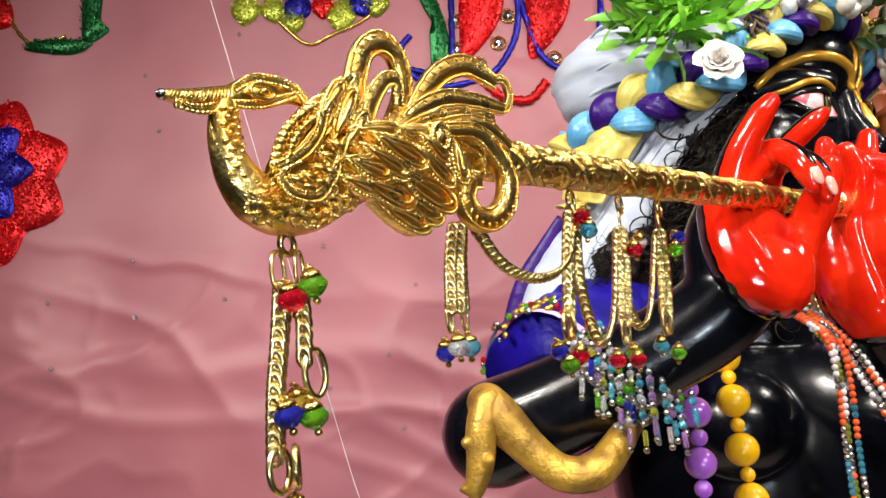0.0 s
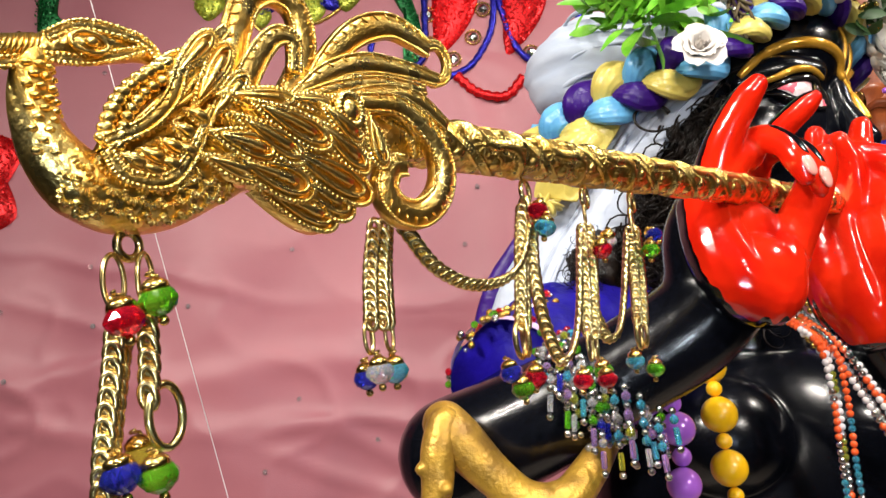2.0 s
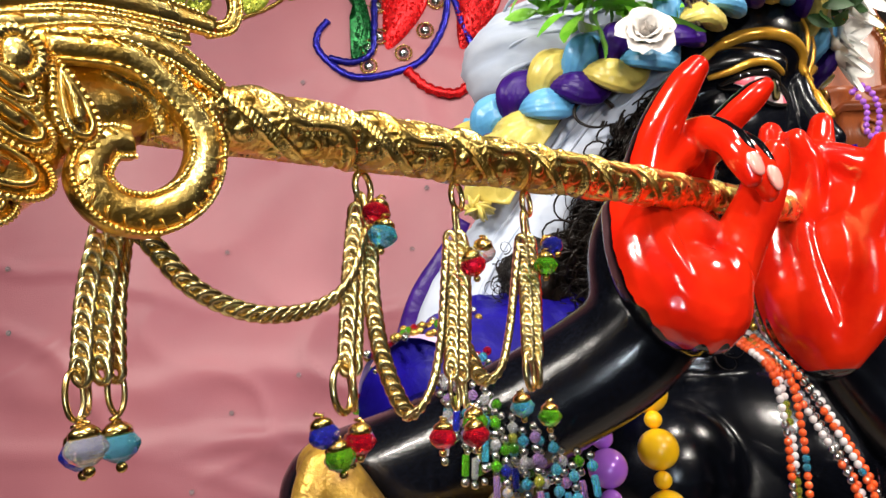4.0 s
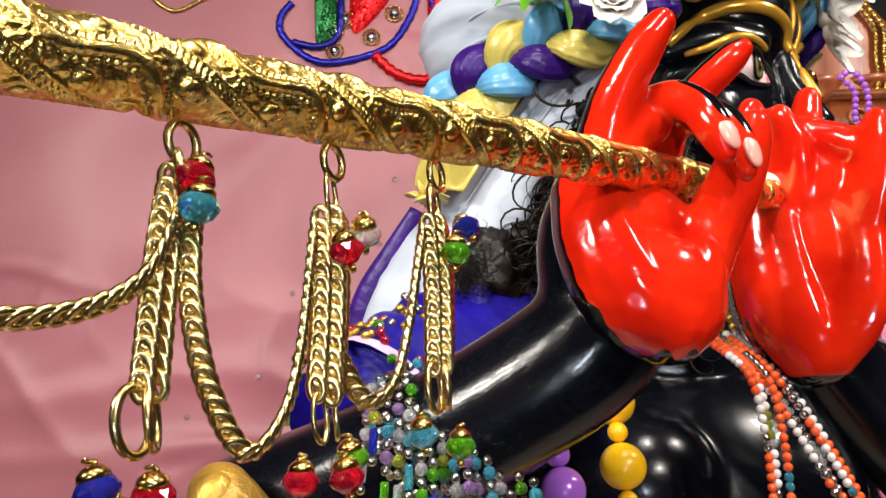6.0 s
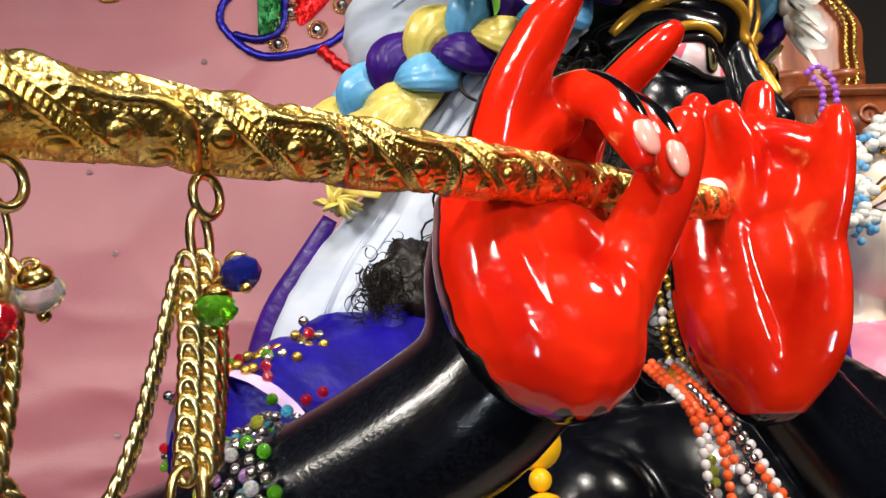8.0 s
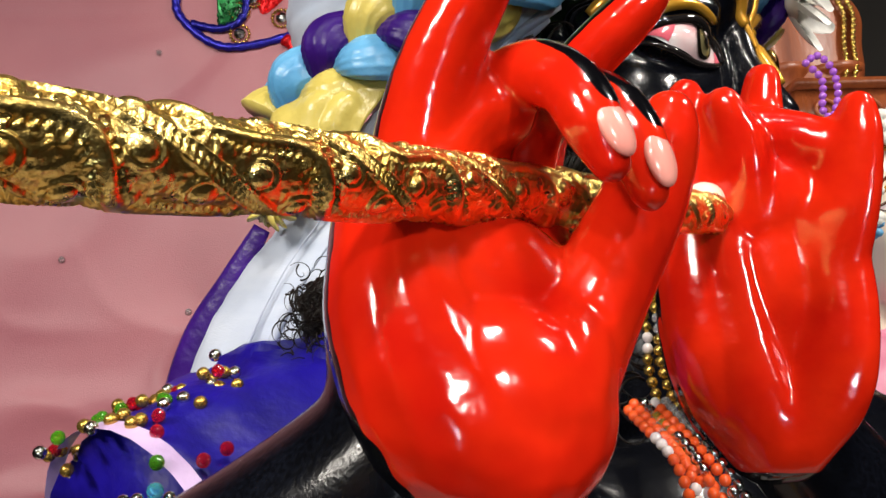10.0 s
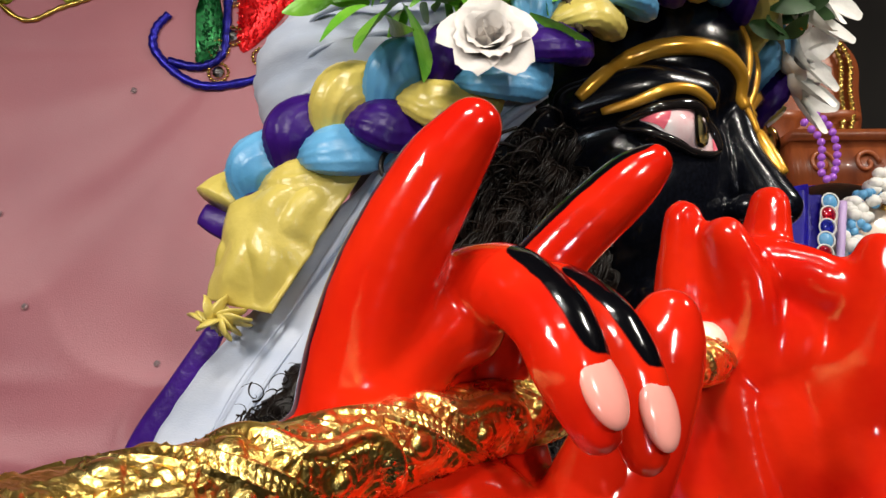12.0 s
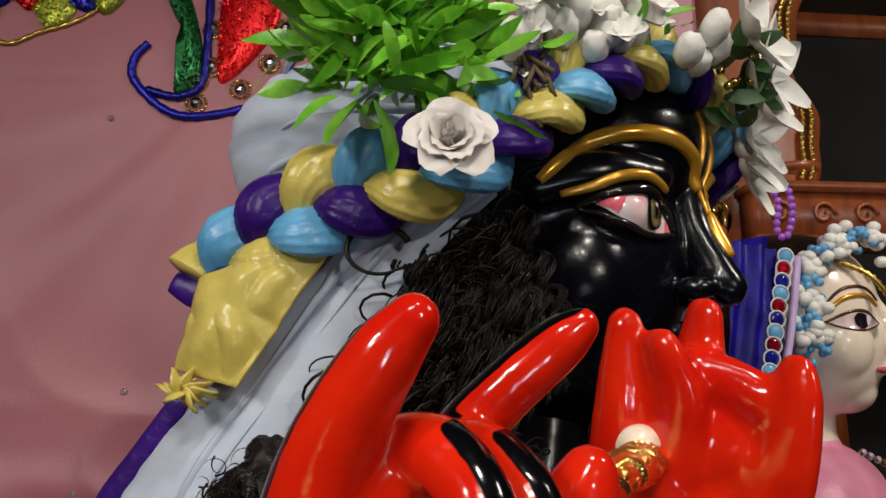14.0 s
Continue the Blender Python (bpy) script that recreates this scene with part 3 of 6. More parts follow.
for q in (MIDDLE, RING_F):
    a, b = np.array(q[4][:3]), np.array(q[5][:3])
    along, face = unit(b - a), unit((0.50, -0.86, 0.05))
    face = unit(face - along * (face @ along))
    m = Matrix((Vector(np.cross(face, along)), Vector(face), Vector(along))).transposed().to_4x4()
    nails.append(ball(tuple(a * 0.55 + b * 0.45 + face * 0.0040), (0.0036, 0.0016, 0.0058), 14, 20, m))
near_palm_body = (v, f, np.ones(len(f), int), brushed(v, f, paint))

# the other palm, at the mouth end of the flute
FAR = [[(0.263, 0.474, 1.355, 0.0110), (0.2620, 0.467, 1.376, 0.0082), (0.2615, 0.462, 1.3940, 0.0052)],
       [(0.276, 0.470, 1.358, 0.0110), (0.2740, 0.461, 1.376, 0.0085), (0.2690, 0.455, 1.3880, 0.0052)],
       [(0.284, 0.478, 1.355, 0.0110), (0.2870, 0.473, 1.384, 0.0080), (0.2890, 0.470, 1.4000, 0.0054)],
       [(0.299, 0.470, 1.340, 0.0120), (0.3045, 0.463, 1.360, 0.0098), (0.3070, 0.458, 1.376, 0.0076), (0.3078, 0.456, 1.3840, 0.0052)]]
clay = [limb(q) for q in FAR]
# the web under the fingers, the broad palm, and a low cushion on each side of its hollow
clay += [limb([(0.265, 0.469, 1.376, 0.0090), (0.276, 0.465, 1.3815, 0.0085), (0.290, 0.465, 1.3800, 0.0085), (0.303, 0.463, 1.374, 0.0085)]),
         ball((0.2810, 0.4700, 1.365), (0.0230, 0.0110, 0.0180), 30, 40),
         ball((0.2820, 0.4765, 1.330), (0.0300, 0.0165, 0.0480), 40, 50),
         limb([(0.267, 0.474, 1.362, 0.0140), (0.2665, 0.472, 1.335, 0.0150), (0.2695, 0.470, 1.312, 0.0150), (0.2770, 0.470, 1.296, 0.0130)], 16),
         limb([(0.2985, 0.472, 1.355, 0.0140), (0.2985, 0.471, 1.330, 0.0145), (0.2930, 0.470, 1.310, 0.0150), (0.2820, 0.470, 1.296, 0.0130)], 16)]
far_palm = melt(join(*clay), 0.0013, 18)
co = arrays(far_palm)[0]
pivot = np.array((0.175, 0.245, 1.335))
co = pivot + (co - pivot) * (1 + 0.11 * np.clip((0.312 - co[:, :1]) / 0.050, 0, 1))
far_palm.vertices.foreach_set("co", co.ravel())
far_palm.update()
v, f, ce, no = arrays(far_palm)
paint = np.where((no @ unit((-0.05, -0.98, 0.15)) > 0.0) & (ce[:, 2] > 1.2835), 1, 0)
far_palm_body = (v, f, np.ones(len(f), int), brushed(v, f, paint))

# arms, neck, chest
clay = [limb([(0.184, 0.414, 1.350, 0.0120), (0.178, 0.415, 1.330, 0.0160), (0.180, 0.416, 1.310, 0.0185)]), limb([(0.194, 0.416, 1.314, 0.0215), (0.174, 0.419, 1.292, 0.0230), (0.140, 0.428, 1.271, 0.0235), (0.100, 0.440, 1.251, 0.026), (0.064, 0.452, 1.236, 0.0285)]),
        limb([(0.064, 0.452, 1.236, 0.0285), (0.090, 0.490, 1.244, 0.031), (0.130, 0.545, 1.262, 0.036), (0.170, 0.60, 1.285, 0.044)]),
        limb([(0.293, 0.503, 1.312, 0.018), (0.308, 0.506, 1.285, 0.020), (0.345, 0.515, 1.245, 0.024), (0.41, 0.545, 1.205, 0.028)]),
        limb([(0.41, 0.545, 1.205, 0.028), (0.42, 0.60, 1.24, 0.034), (0.38, 0.68, 1.285, 0.046)]),
        limb([(0.285, 0.655, 1.40, 0.040), (0.275, 0.650, 1.34, 0.042), (0.27, 0.645, 1.30, 0.05)]),
        ball((0.27, 0.635, 1.20), (0.115, 0.075, 0.10), 36, 50), ball((0.232, 0.575, 1.235), (0.040, 0.036, 0.038), 28, 40),
        ball((0.315, 0.60, 1.225), (0.045, 0.036, 0.038), 28, 40), ball((0.27, 0.64, 1.05), (0.095, 0.075, 0.16), 36, 50),
        ball((0.27, 0.64, 0.88), (0.11, 0.085, 0.14), 36, 50), limb([(0.22, 0.63, 0.88, 0.06), (0.23, 0.62, 0.70, 0.05), (0.25, 0.62, 0.56, 0.04)]),
        limb([(0.32, 0.64, 0.88, 0.06), (0.31, 0.63, 0.70, 0.05), (0.29, 0.62, 0.56, 0.04)])]
v, f, ce, no = arrays(melt(join(*clay), 0.0020, 10))
arms_body = (v, f, np.zeros(len(f), int))

# head: looks to the right past the viewer, tilted back to its shoulder
HEAD = Matrix.Translation((0.272, 0.648, 1.453)) @ Matrix.Rotation(radians(-38.5), 4, "Z") @ Matrix.Rotation(radians(-7), 4, "X")
# in the head's own frame x is forwards, y to its left, z up
head_clay = [ball((0.040, 0, 0.048), (0.060, 0.056, 0.048), 44, 60), ball((-0.005, 0, 0.025), (0.092, 0.072, 0.078), 44, 60), ball((0.022, 0, -0.005), (0.066, 0.058, 0.080), 44, 60),
             ball((0.048, 0, -0.058), (0.030, 0.032, 0.026), 28, 40), ball((0.040, -0.030, -0.022), (0.034, 0.026, 0.034), 28, 40), ball((0.040, 0.030, -0.022), (0.034, 0.026, 0.034), 28, 40),
             limb([(0.088, 0, 0.026, 0.009), (0.092, 0, 0.004, 0.0085), (0.100, 0, -0.016, 0.0095), (0.1055, 0, -0.0245, 0.0085)]),
             limb([(0.080, -0.026, 0.022, 0.010), (0.064, -0.046, 0.020, 0.011), (0.040, -0.060, 0.012, 0.010)]), limb([(0.080, 0.026, 0.022, 0.010), (0.064, 0.046, 0.020, 0.011), (0.040, 0.060, 0.012, 0.010)]),
             ball((0.094, -0.010, -0.026), (0.009, 0.007, 0.006), 14, 20), ball((0.094, 0.010, -0.026), (0.009, 0.007, 0.006), 14, 20),
             limb([(0.086, -0.014, -0.046, 0.005), (0.094, 0, -0.045, 0.006), (0.086, 0.014, -0.046, 0.005)]),
             ball((0.064, -0.030, 0.004), (0.019, 0.021, 0.013), 18, 26), ball((0.064, 0.030, 0.004), (0.019, 0.021, 0.013), 18, 26)]
skull = melt(join(*head_clay), 0.0016, 6)
from mathutils.bvhtree import BVHTree
sv, sf, sce, sno = arrays(skull)
TREE = BVHTree.FromPolygons([tuple(p) for p in sv], sf)


def on_face(az, z, out=0.0006):
    """The place on the skull at a turn of az degrees from straight ahead and height z."""
    away = Vector((math.cos(radians(az)), math.sin(radians(az)), 0))
    hit = TREE.ray_cast(Vector((0.0, 0, z)) + away * 0.3, -away)
    p = hit[0] if hit[0] is not None else Vector((0.05, 0, z))
    return np.array(p + away * out)


def painted_line(points, width, out=0.0009):
    line = [on_face(y, z, out) for y, z in [(q[0], q[1]) for q in curve([(y, z, 0) for y, z in points], 8)]]
    n = len(line)
    return tube(line, lambda t: width * (0.35 + 0.65 * math.sin(math.pi * min(1, max(0, 0.04 + t * 0.92))) ** 0.5), 8)


def painted_patch(top, bottom, out):
    """A filled shape on the face between an upper and a lower edge."""
    a, b = curve([(y, z, 0) for y, z in top], 8), curve([(y, z, 0) for y, z in bottom], 8)
    verts, faces, rows = [], [], 6
    for p, q in zip(a, b):
        for k in range(rows):
            w = p + (q - p) * k / (rows - 1)
            verts.append(on_face(w[0], w[1], out))
    for i in range(len(a) - 1):
        for k in range(rows - 1):
            g = i * rows + k
            faces.append((g, g + 1, g + rows + 1, g + rows))
    return verts, faces


def disc_on_face(y, z, ry, rz, out):
    rim = [on_face(y + ry * math.cos(g), z + rz * math.sin(g), out) for g in np.linspace(0, 2 * math.pi, 24, endpoint=False)]
    return [on_face(y, z, out + 0.0004)] + rim, [(0, 1 + i, 1 + (i + 1) % 24) for i in range(24)]


def face_paint(s):
    """Brow, lids and eye on one side (s = -1 or 1): (shape, material number)."""
    return [
        (painted_line([(s * 3, 0.022), (s * 7, 0.034), (s * 17, 0.0396), (s * 30, 0.0386), (s * 41, 0.0332), (s * 51, 0.0203), (s * 57, 0.0114)], 0.0042, 0.0002), 3),
        (painted_line([(s * 17, 0.0150), (s * 25, 0.0185), (s * 33, 0.0160), (s * 41, 0.0105), (s * 50, 0.0066)], 0.0027, 0.0002), 3),
        (painted_patch([(s * 12.0, -0.0008), (s * 14, 0.0070), (s * 23, 0.0115), (s * 33, 0.0077), (s * 38.7, 0.0041)], [(s * 12.0, -0.0012), (s * 16, -0.0034), (s * 23, -0.0042), (s * 33, -0.0016), (s * 38.7, 0.0037)], 0.0008), 4),
        (painted_patch([(s * 12.0, -0.0008), (s * 12.6, 0.0012), (s * 13.2, 0.0026), (s * 14.0, 0.0034)], [(s * 12.0, -0.0012), (s * 12.6, -0.0018), (s * 13.2, -0.0022), (s * 14.2, -0.0026)], 0.0013), 7),
        (painted_patch([(s * 31.5, 0.0084), (s * 34, 0.0070), (s * 36.5, 0.0056), (s * 38.7, 0.0041)], [(s * 33.5, -0.0010), (s * 35, 0.0006), (s * 37, 0.0022), (s * 38.7, 0.0037)], 0.0013), 7),
        (disc_on_face(s * 20.5, 0.0038, 4.6, 0.0074, 0.0015), 5), (disc_on_face(s * 20.5, 0.0038, 3.8, 0.0061, 0.0021), 6), (disc_on_face(s * 20.5, 0.0040, 2.0, 0.0032, 0.0027), 5),
        # white dot above the pupil: a reflected glint painted on as colour
        (disc_on_face(s * 22.0, 0.0062, 0.7, 0.0011, 0.0032), 4),
        (painted_line([(s * 11, -0.0012), (s * 14, 0.0084), (s * 23, 0.0130), (s * 33, 0.0092), (s * 44, 0.0040)], 0.0030, 0.0010), 5),
        (painted_line([(s * 11, -0.0016), (s * 16, -0.0048), (s * 23, -0.0056), (s * 33, -0.0030), (s * 44, 0.0036)], 0.0018, 0.0008), 5)]


extra = face_paint(-1) + face_paint(1)
# gold mark down the forehead and nose
for s in (-1, 1):
    extra.append((painted_line([(s * 4, 0.075), (s * 4, 0.05), (s * 3.5, 0.028), (s * 1, 0.010)], 0.0016, 0.0002), 3))
extra.append((painted_line([(0, 0.012), (0, 0.002), (0, -0.010)], 0.0036, 0.0002), 3))
head_bodies = [(nv, nf, [2] * len(nf)) for nv, nf in nails]
head_bodies += [([tuple(HEAD @ Vector(p)) for p in sv], sf, np.zeros(len(sf), int))]
for (ev, ef), number in extra:
    head_bodies.append(([tuple(HEAD @ Vector(p)) for p in ev], ef, [number] * len(ef)))
statue("black_statue", [near_palm_body, far_palm_body, arms_body] + head_bodies,
       (BLACK_STONE, RED_LACQUER, NAIL, FACE_GOLD, EYE_WHITE, EYE_DARK, EYE_IRIS, EYE_PINK),
       "glossy black marble statue with red painted palms playing a flute")

# ---- the gilded flute with its bird, in its own frame: x along the flute, -y towards the viewer, z up ----
AX = unit((0.667, 0.7354, 0.1197))
NORM = unit(np.cross(AX, (0, 0, 1)))
UPW = np.cross(NORM, AX)
ORG = np.array((0.086, 0.275, 1.317)) + UPW * 0.0097
FLUTE = Matrix(((AX[0], -NORM[0], UPW[0], ORG[0]), (AX[1], -NORM[1], UPW[1], ORG[1]), (AX[2], -NORM[2], UPW[2], ORG[2]), (0, 0, 0, 1)))
flute = thing("flute", "engraved golden flute with a long-billed bird at its end", "flute", FLUTE)
MM = 0.001


def mm(points, y=0.0):
    return [(p[0] * MM, (p[2] if len(p) > 2 else y) * MM, p[1] * MM) for p in points]


def relief(u, g):
    """Chased ornament on the rod: a narrow ribbed spiral band, and beside it a vine with serrated edges and shells in its bays."""
    a = u / 0.031 - g / math.pi
    k = a - math.floor(a)
    along = u * 0.85 + g * 0.0033
    if k < 0.17:
        e = min(k, 0.17 - k) / 0.085
        if e < 0.30:
            return 0.00065
        return 0.0001 + 0.00065 * max(0.0, math.sin(along * 5600 + k * 22)) ** 0.8
    s = (k - 0.17) / 0.83
    c = along / 0.0125 + 0.2 * noise.noise((u * 60, 0.3, 0.7))
    j = math.floor(c)
    side = 1 if j % 2 else -1
    x, y = (c - j - 0.5) * 0.0125, (s - 0.5) * 0.0140
    vine = y - 0.0030 * math.sin(math.pi * c)
    h = 0.0
    d = abs(vine)
    if d < 0.0015:
        h = 0.0012 * (1 - (d / 0.0015) ** 2) ** 0.5
    elif d < 0.0026:
        h = 0.0008 * max(0.0, math.sin(along * 5600)) ** 0.7
    fx, fy = x, y + side * 0.0036
    r = math.hypot(fx, fy)
    if r < 0.0040:
        shell = 0.0010 * (1 - (r / 0.0040) ** 2) ** 0.5 * (0.35 + 0.65 * max(0.0, math.sin(math.atan2(fy, fx) * 11)))
        h = max(h, shell if r > 0.0010 else 0.0011)
    ex, ey = abs(x) - 0.0046, y - side * 0.0050
    r = math.hypot(ex, ey)
    if r < 0.0018:
        h = max(h, 0.0009 * (1 - (r / 0.0018) ** 2) ** 0.5)
    elif r < 0.0028:
        h = max(h, 0.0006 * (1 - abs(r - 0.0023) / 0.0005))
    if h < 0.0001:
        h += 0.00030 * max(0.0, noise.noise((u * 1100, math.cos(g) * 6.5, math.sin(g) * 6.5)))
    return h


def rod_shape():
    n, segs = 1150, 132
    verts, faces = [], []
    for i in range(n):
        u = -0.045 + 0.375 * i / (n - 1)
        base = 0.0058 - 0.0003 * (i / n)
        for k in range(segs):
            g = 2 * math.pi * k / segs
            r = base + relief(u, g)
            verts.append((u, r * math.cos(g), r * math.sin(g)))
    for i in range(n - 1):
        for k in range(segs):
            a, b = i * segs + k, i * segs + (k + 1) % segs
            faces.append((a, a + segs, b + segs, b))
    faces.append(tuple(range(segs)))
    faces.append(tuple((n - 1) * segs + k for k in range(segs - 1, -1, -1)))
    return verts, faces


part("rod", rod_shape(), GOLD, flute)
part("mouth_wrap", moved(lathe([(0.0052, -0.009), (0.0064, -0.005), (0.0064, 0.005), (0.0052, 0.009)], 24), Matrix.Translation((0.287, 0.002, 0.004)) @ Matrix.Rotation(radians(90), 4, "Y")), IVORY, flute, "ivory wrap round the mouthpiece")


def strap(points, width, thick=0.5, y=0.0, ribs=True, lean=0.0, taper=None):
    """A rounded strap with chased edges: a core, and two ribbed rims along it."""
    line = curve(mm(points, y), 14)
    n = len(line)
    tp = taper or (lambda t: 0.55 + 0.45 * math.sin(math.pi * min(1, 0.12 + 0.80 * t)))
    core = tube(line, lambda t: width * MM * 0.46 * tp(t), 14, side=(0, 1, 0), flat=thick)
    pieces = [core]
    for s in (-1, 1):
        rim = []
        for i, p in enumerate(line):
            a, b = line[max(0, i - 1)], line[min(n - 1, i + 1)]
            t = (b - a) / (np.linalg.norm(b - a) + 1e-12)
            across = np.array((-t[2], 0, t[0]))
            rim.append(p + across * s * width * MM * 0.40 * tp(i / (n - 1)) + np.array((0, -width * MM * 0.40 * thick * tp(i / (n - 1)) * 0.8, 0)))
        fine = curve(rim, 4)
        run = sum(float(np.linalg.norm(b - a)) for a, b in zip(fine[:-1], fine[1:]))
        pieces.append(tube(fine, lambda t: 0.00042 * (1 + (0.20 * math.sin(t * run / 0.0009 * 2 * math.pi) if ribs else 0)), 6))
    # short chisel cuts, standing as low ridges across the strap
    for i in range(6, n - 6, 5):
        a, b = line[i - 1], line[i + 1]
        t = (b - a) / (np.linalg.norm(b - a) + 1e-12)
        across = np.array((-t[2], 0, t[0])) * width * MM * tp(i / (n - 1))
        top = line[i] + np.array((0, -width * MM * 0.46 * thick * tp(i / (n - 1)), 0))
        pieces.append(tube([top + across * 0.14 + t * 0.0004, top + across * 0.34 - t * 0.0004 + np.array((0, 0.0003, 0))], 0.00024, 4))
    return join(*pieces)


def feather(u, w, length, width, ang, y=-4.0, dome=2.2):
    """A drop-shaped feather: a raised rim, an inner rib and a low dome."""
    out = []
    for k in range(28):
        t = 2 * math.pi * k / 28
        x = 0.5 * length * (1 - math.cos(t))
        z = 0.5 * width * math.sin(t) * math.sin(t / 2) ** 1.2
        out.append((x, z))
    ca, sa = math.cos(ang), math.sin(ang)
    place = lambda x, z, d: ((u + x * ca - z * sa) * MM, (y - d) * MM, (w + x * sa + z * ca) * MM)
    rim = [place(x, z, 0.3) for x, z in out]
    fine = curve(rim, 12, True)
    ticks = round(2.15 * length / 0.75)
    shapes = [tube(fine, lambda t: 0.00052 * (1 + 0.20 * math.sin(t * ticks * 2 * math.pi)), 6, closed=True)]
    inner = [place(length * 0.16 + x * 0.74, z * 0.60, 0.9) for x, z in out]
    shapes.append(tube(curve(inner, 2, True), 0.00050, 6, closed=True))
    mid = [place(length * (0.15 + 0.6 * t), 0, 0.9 + 0.5 * math.sin(math.pi * t)) for t in np.linspace(0, 1, 8)]
    shapes.append(tube(mid, lambda t: 0.0007 * (0.5 + t), 6))
    verts, faces, n = [], [], len(out)
    cx_, cz_ = length * 0.6, 0
    for k, (s, d) in enumerate(((1.0, -dome), (1.0, 0.0), (0.7, 0.35), (0.35, 0.6))):
        for x, z in out:
            verts.append(place(cx_ + (x - cx_) * s, z * s, d))
    for k in range(3):
        for i in range(n):
            a, b = k * n + i, k * n + (i + 1) % n
            faces.append((a, b, b + n, a + n))
    faces.append(tuple(3 * n + i for i in range(n)))
    shapes.append((verts, faces))
    return join(*shapes)


# body, neck, head, bill
def clay_line(points):
    return limb([(u * MM, 0, w * MM, r * MM) for u, w, r in points])


bird_body = melt(join(clay_line([(-116.4, -17.0, 5.8), (-110.7, -18.6, 6.5), (-103.7, -17.4, 6.6), (-95.9, -13.4, 6.6), (-87.4, -9.4, 6.6), (-79, -9.5, 7.2), (-71, -13.5, 7.6), (-66, -12.5, 6.6), (-58, -5, 6.0), (-47, 0, 5.6), (-35, 1, 5.2)]),
                      clay_line([(-108, -11, 5.0), (-101, -5, 5.0), (-94, 1, 4.4), (-88, 8, 3.6)]), clay_line([(-88, -3, 5), (-76, -1, 5), (-64, 0, 5), (-52, 4, 4)])), 0.0009, 4)
part("bird_body", bird_body, GOLD, flute)
part("bird_neck", melt(clay_line([(-121.8, 3.0, 2.7), (-122.7, -0.4, 2.9), (-122.9, -3.8, 3.2), (-122.2, -8.2, 3.7), (-120.2, -12.8, 4.6), (-116.4, -17.0, 5.6), (-111, -18.6, 6.0)]), 0.0007, 3), GOLD, flute)
for k in range(9):
    w = 0.5 - 1.75 * k
    u = -122.8 + 0.008 * (w + 3) ** 2
    for q in range(4):
        g = -2.0 + 0.62 * q + 0.3 * (k % 2)
        r = 3.1 + 0.16 * k
        part("neck_scale", ball(((u + 0.94 * r * math.cos(g)) * MM, 0.96 * r * math.sin(g) * MM, w * MM), (0.0009, 0.0007, 0.0006), 6, 8), GOLD, flute)
head = melt(join(clay_line([(-120.8, 3.8, 2.6), (-116.8, 5.8, 3.3), (-113.0, 6.4, 3.2), (-109.1, 6.9, 2.5), (-105.0, 7.0, 1.7), (-102.4, 5.6, 0.9)]),
                 ball((-0.1150, -0.0030, 0.0054), (0.0026, 0.0012, 0.0017), 8, 10)), 0.0006, 3)
bird_head = part("bird_head", head, GOLD, flute)
part("eye", tube(curve([(-0.1150 + 0.0029 * math.cos(g), -0.0038, 0.0053 + 0.0017 * math.sin(g)) for g in np.linspace(0, 6.28, 10, endpoint=False)], 2, True), 0.00050, 6, closed=True), GOLD, bird_head)
part("pupil", ball((-0.1148, -0.0042, 0.0053), (0.0011, 0.0008, 0.0009), 6, 8), GOLD, bird_head)
part("brow", strap([(-121.0, 5.2), (-116.4, 8.2), (-111.0, 8.8), (-105.5, 7.9), (-102.6, 4.8)], 2.0, 0.7, -2.4), GOLD, bird_head)
part("jaw", strap([(-121.2, 2.0), (-116.0, 2.6), (-110.4, 4.6), (-105.6, 6.8)], 1.8, 0.7, -2.2), GOLD, bird_head)
# the bill: slanting flutes above, a smooth plate below
part("bill", tube(curve(mm([(-135.0, 2.1), (-131.7, 2.4), (-127.2, 3.1), (-121.6, 4.2)]), 12), lambda t: MM * (1.1 + 1.3 * t), 14, flat=0.75, side=(0, 1, 0)), GOLD, flute)
for k in range(17):
    t = k / 16
    u, w, r = -134.2 + 12.0 * t, 2.2 + 1.7 * t ** 1.3, 1.1 + 1.15 * t
    part("bill_flute", tube([((u - 0.5) * MM, -0.72 * r * MM, (w - 0.8 * r) * MM), ((u + 0.1) * MM, -1.0 * r * MM, w * MM), ((u + 0.7) * MM, -0.66 * r * MM, (w + 0.85 * r) * MM)], 0.00042, 6), GOLD, flute)
part("bill_edge", strap([(-133.4, 0.2), (-128, 0.0), (-123.6, 1.4), (-120.6, 2.4)], 1.9, 0.7, -1.0), GOLD, flute)
part("bill_tip", ball((-0.1354, 0, 0.0022), 0.0011, 6, 8), SILVER, flute, "silver tip")
# beaded scales on the breast, in low relief
bv, bf, bce, bno = arrays(bird_body)
BODY_TREE = BVHTree.FromPolygons([tuple(q) for q in bv], bf)


def on_body(u, w, out=0.0002):
    hit = BODY_TREE.ray_cast(Vector((u * MM, -0.05, w * MM)), Vector((0, 1, 0)))
    return hit[0] + Vector((0, -out, 0)) if hit[0] is not None else None


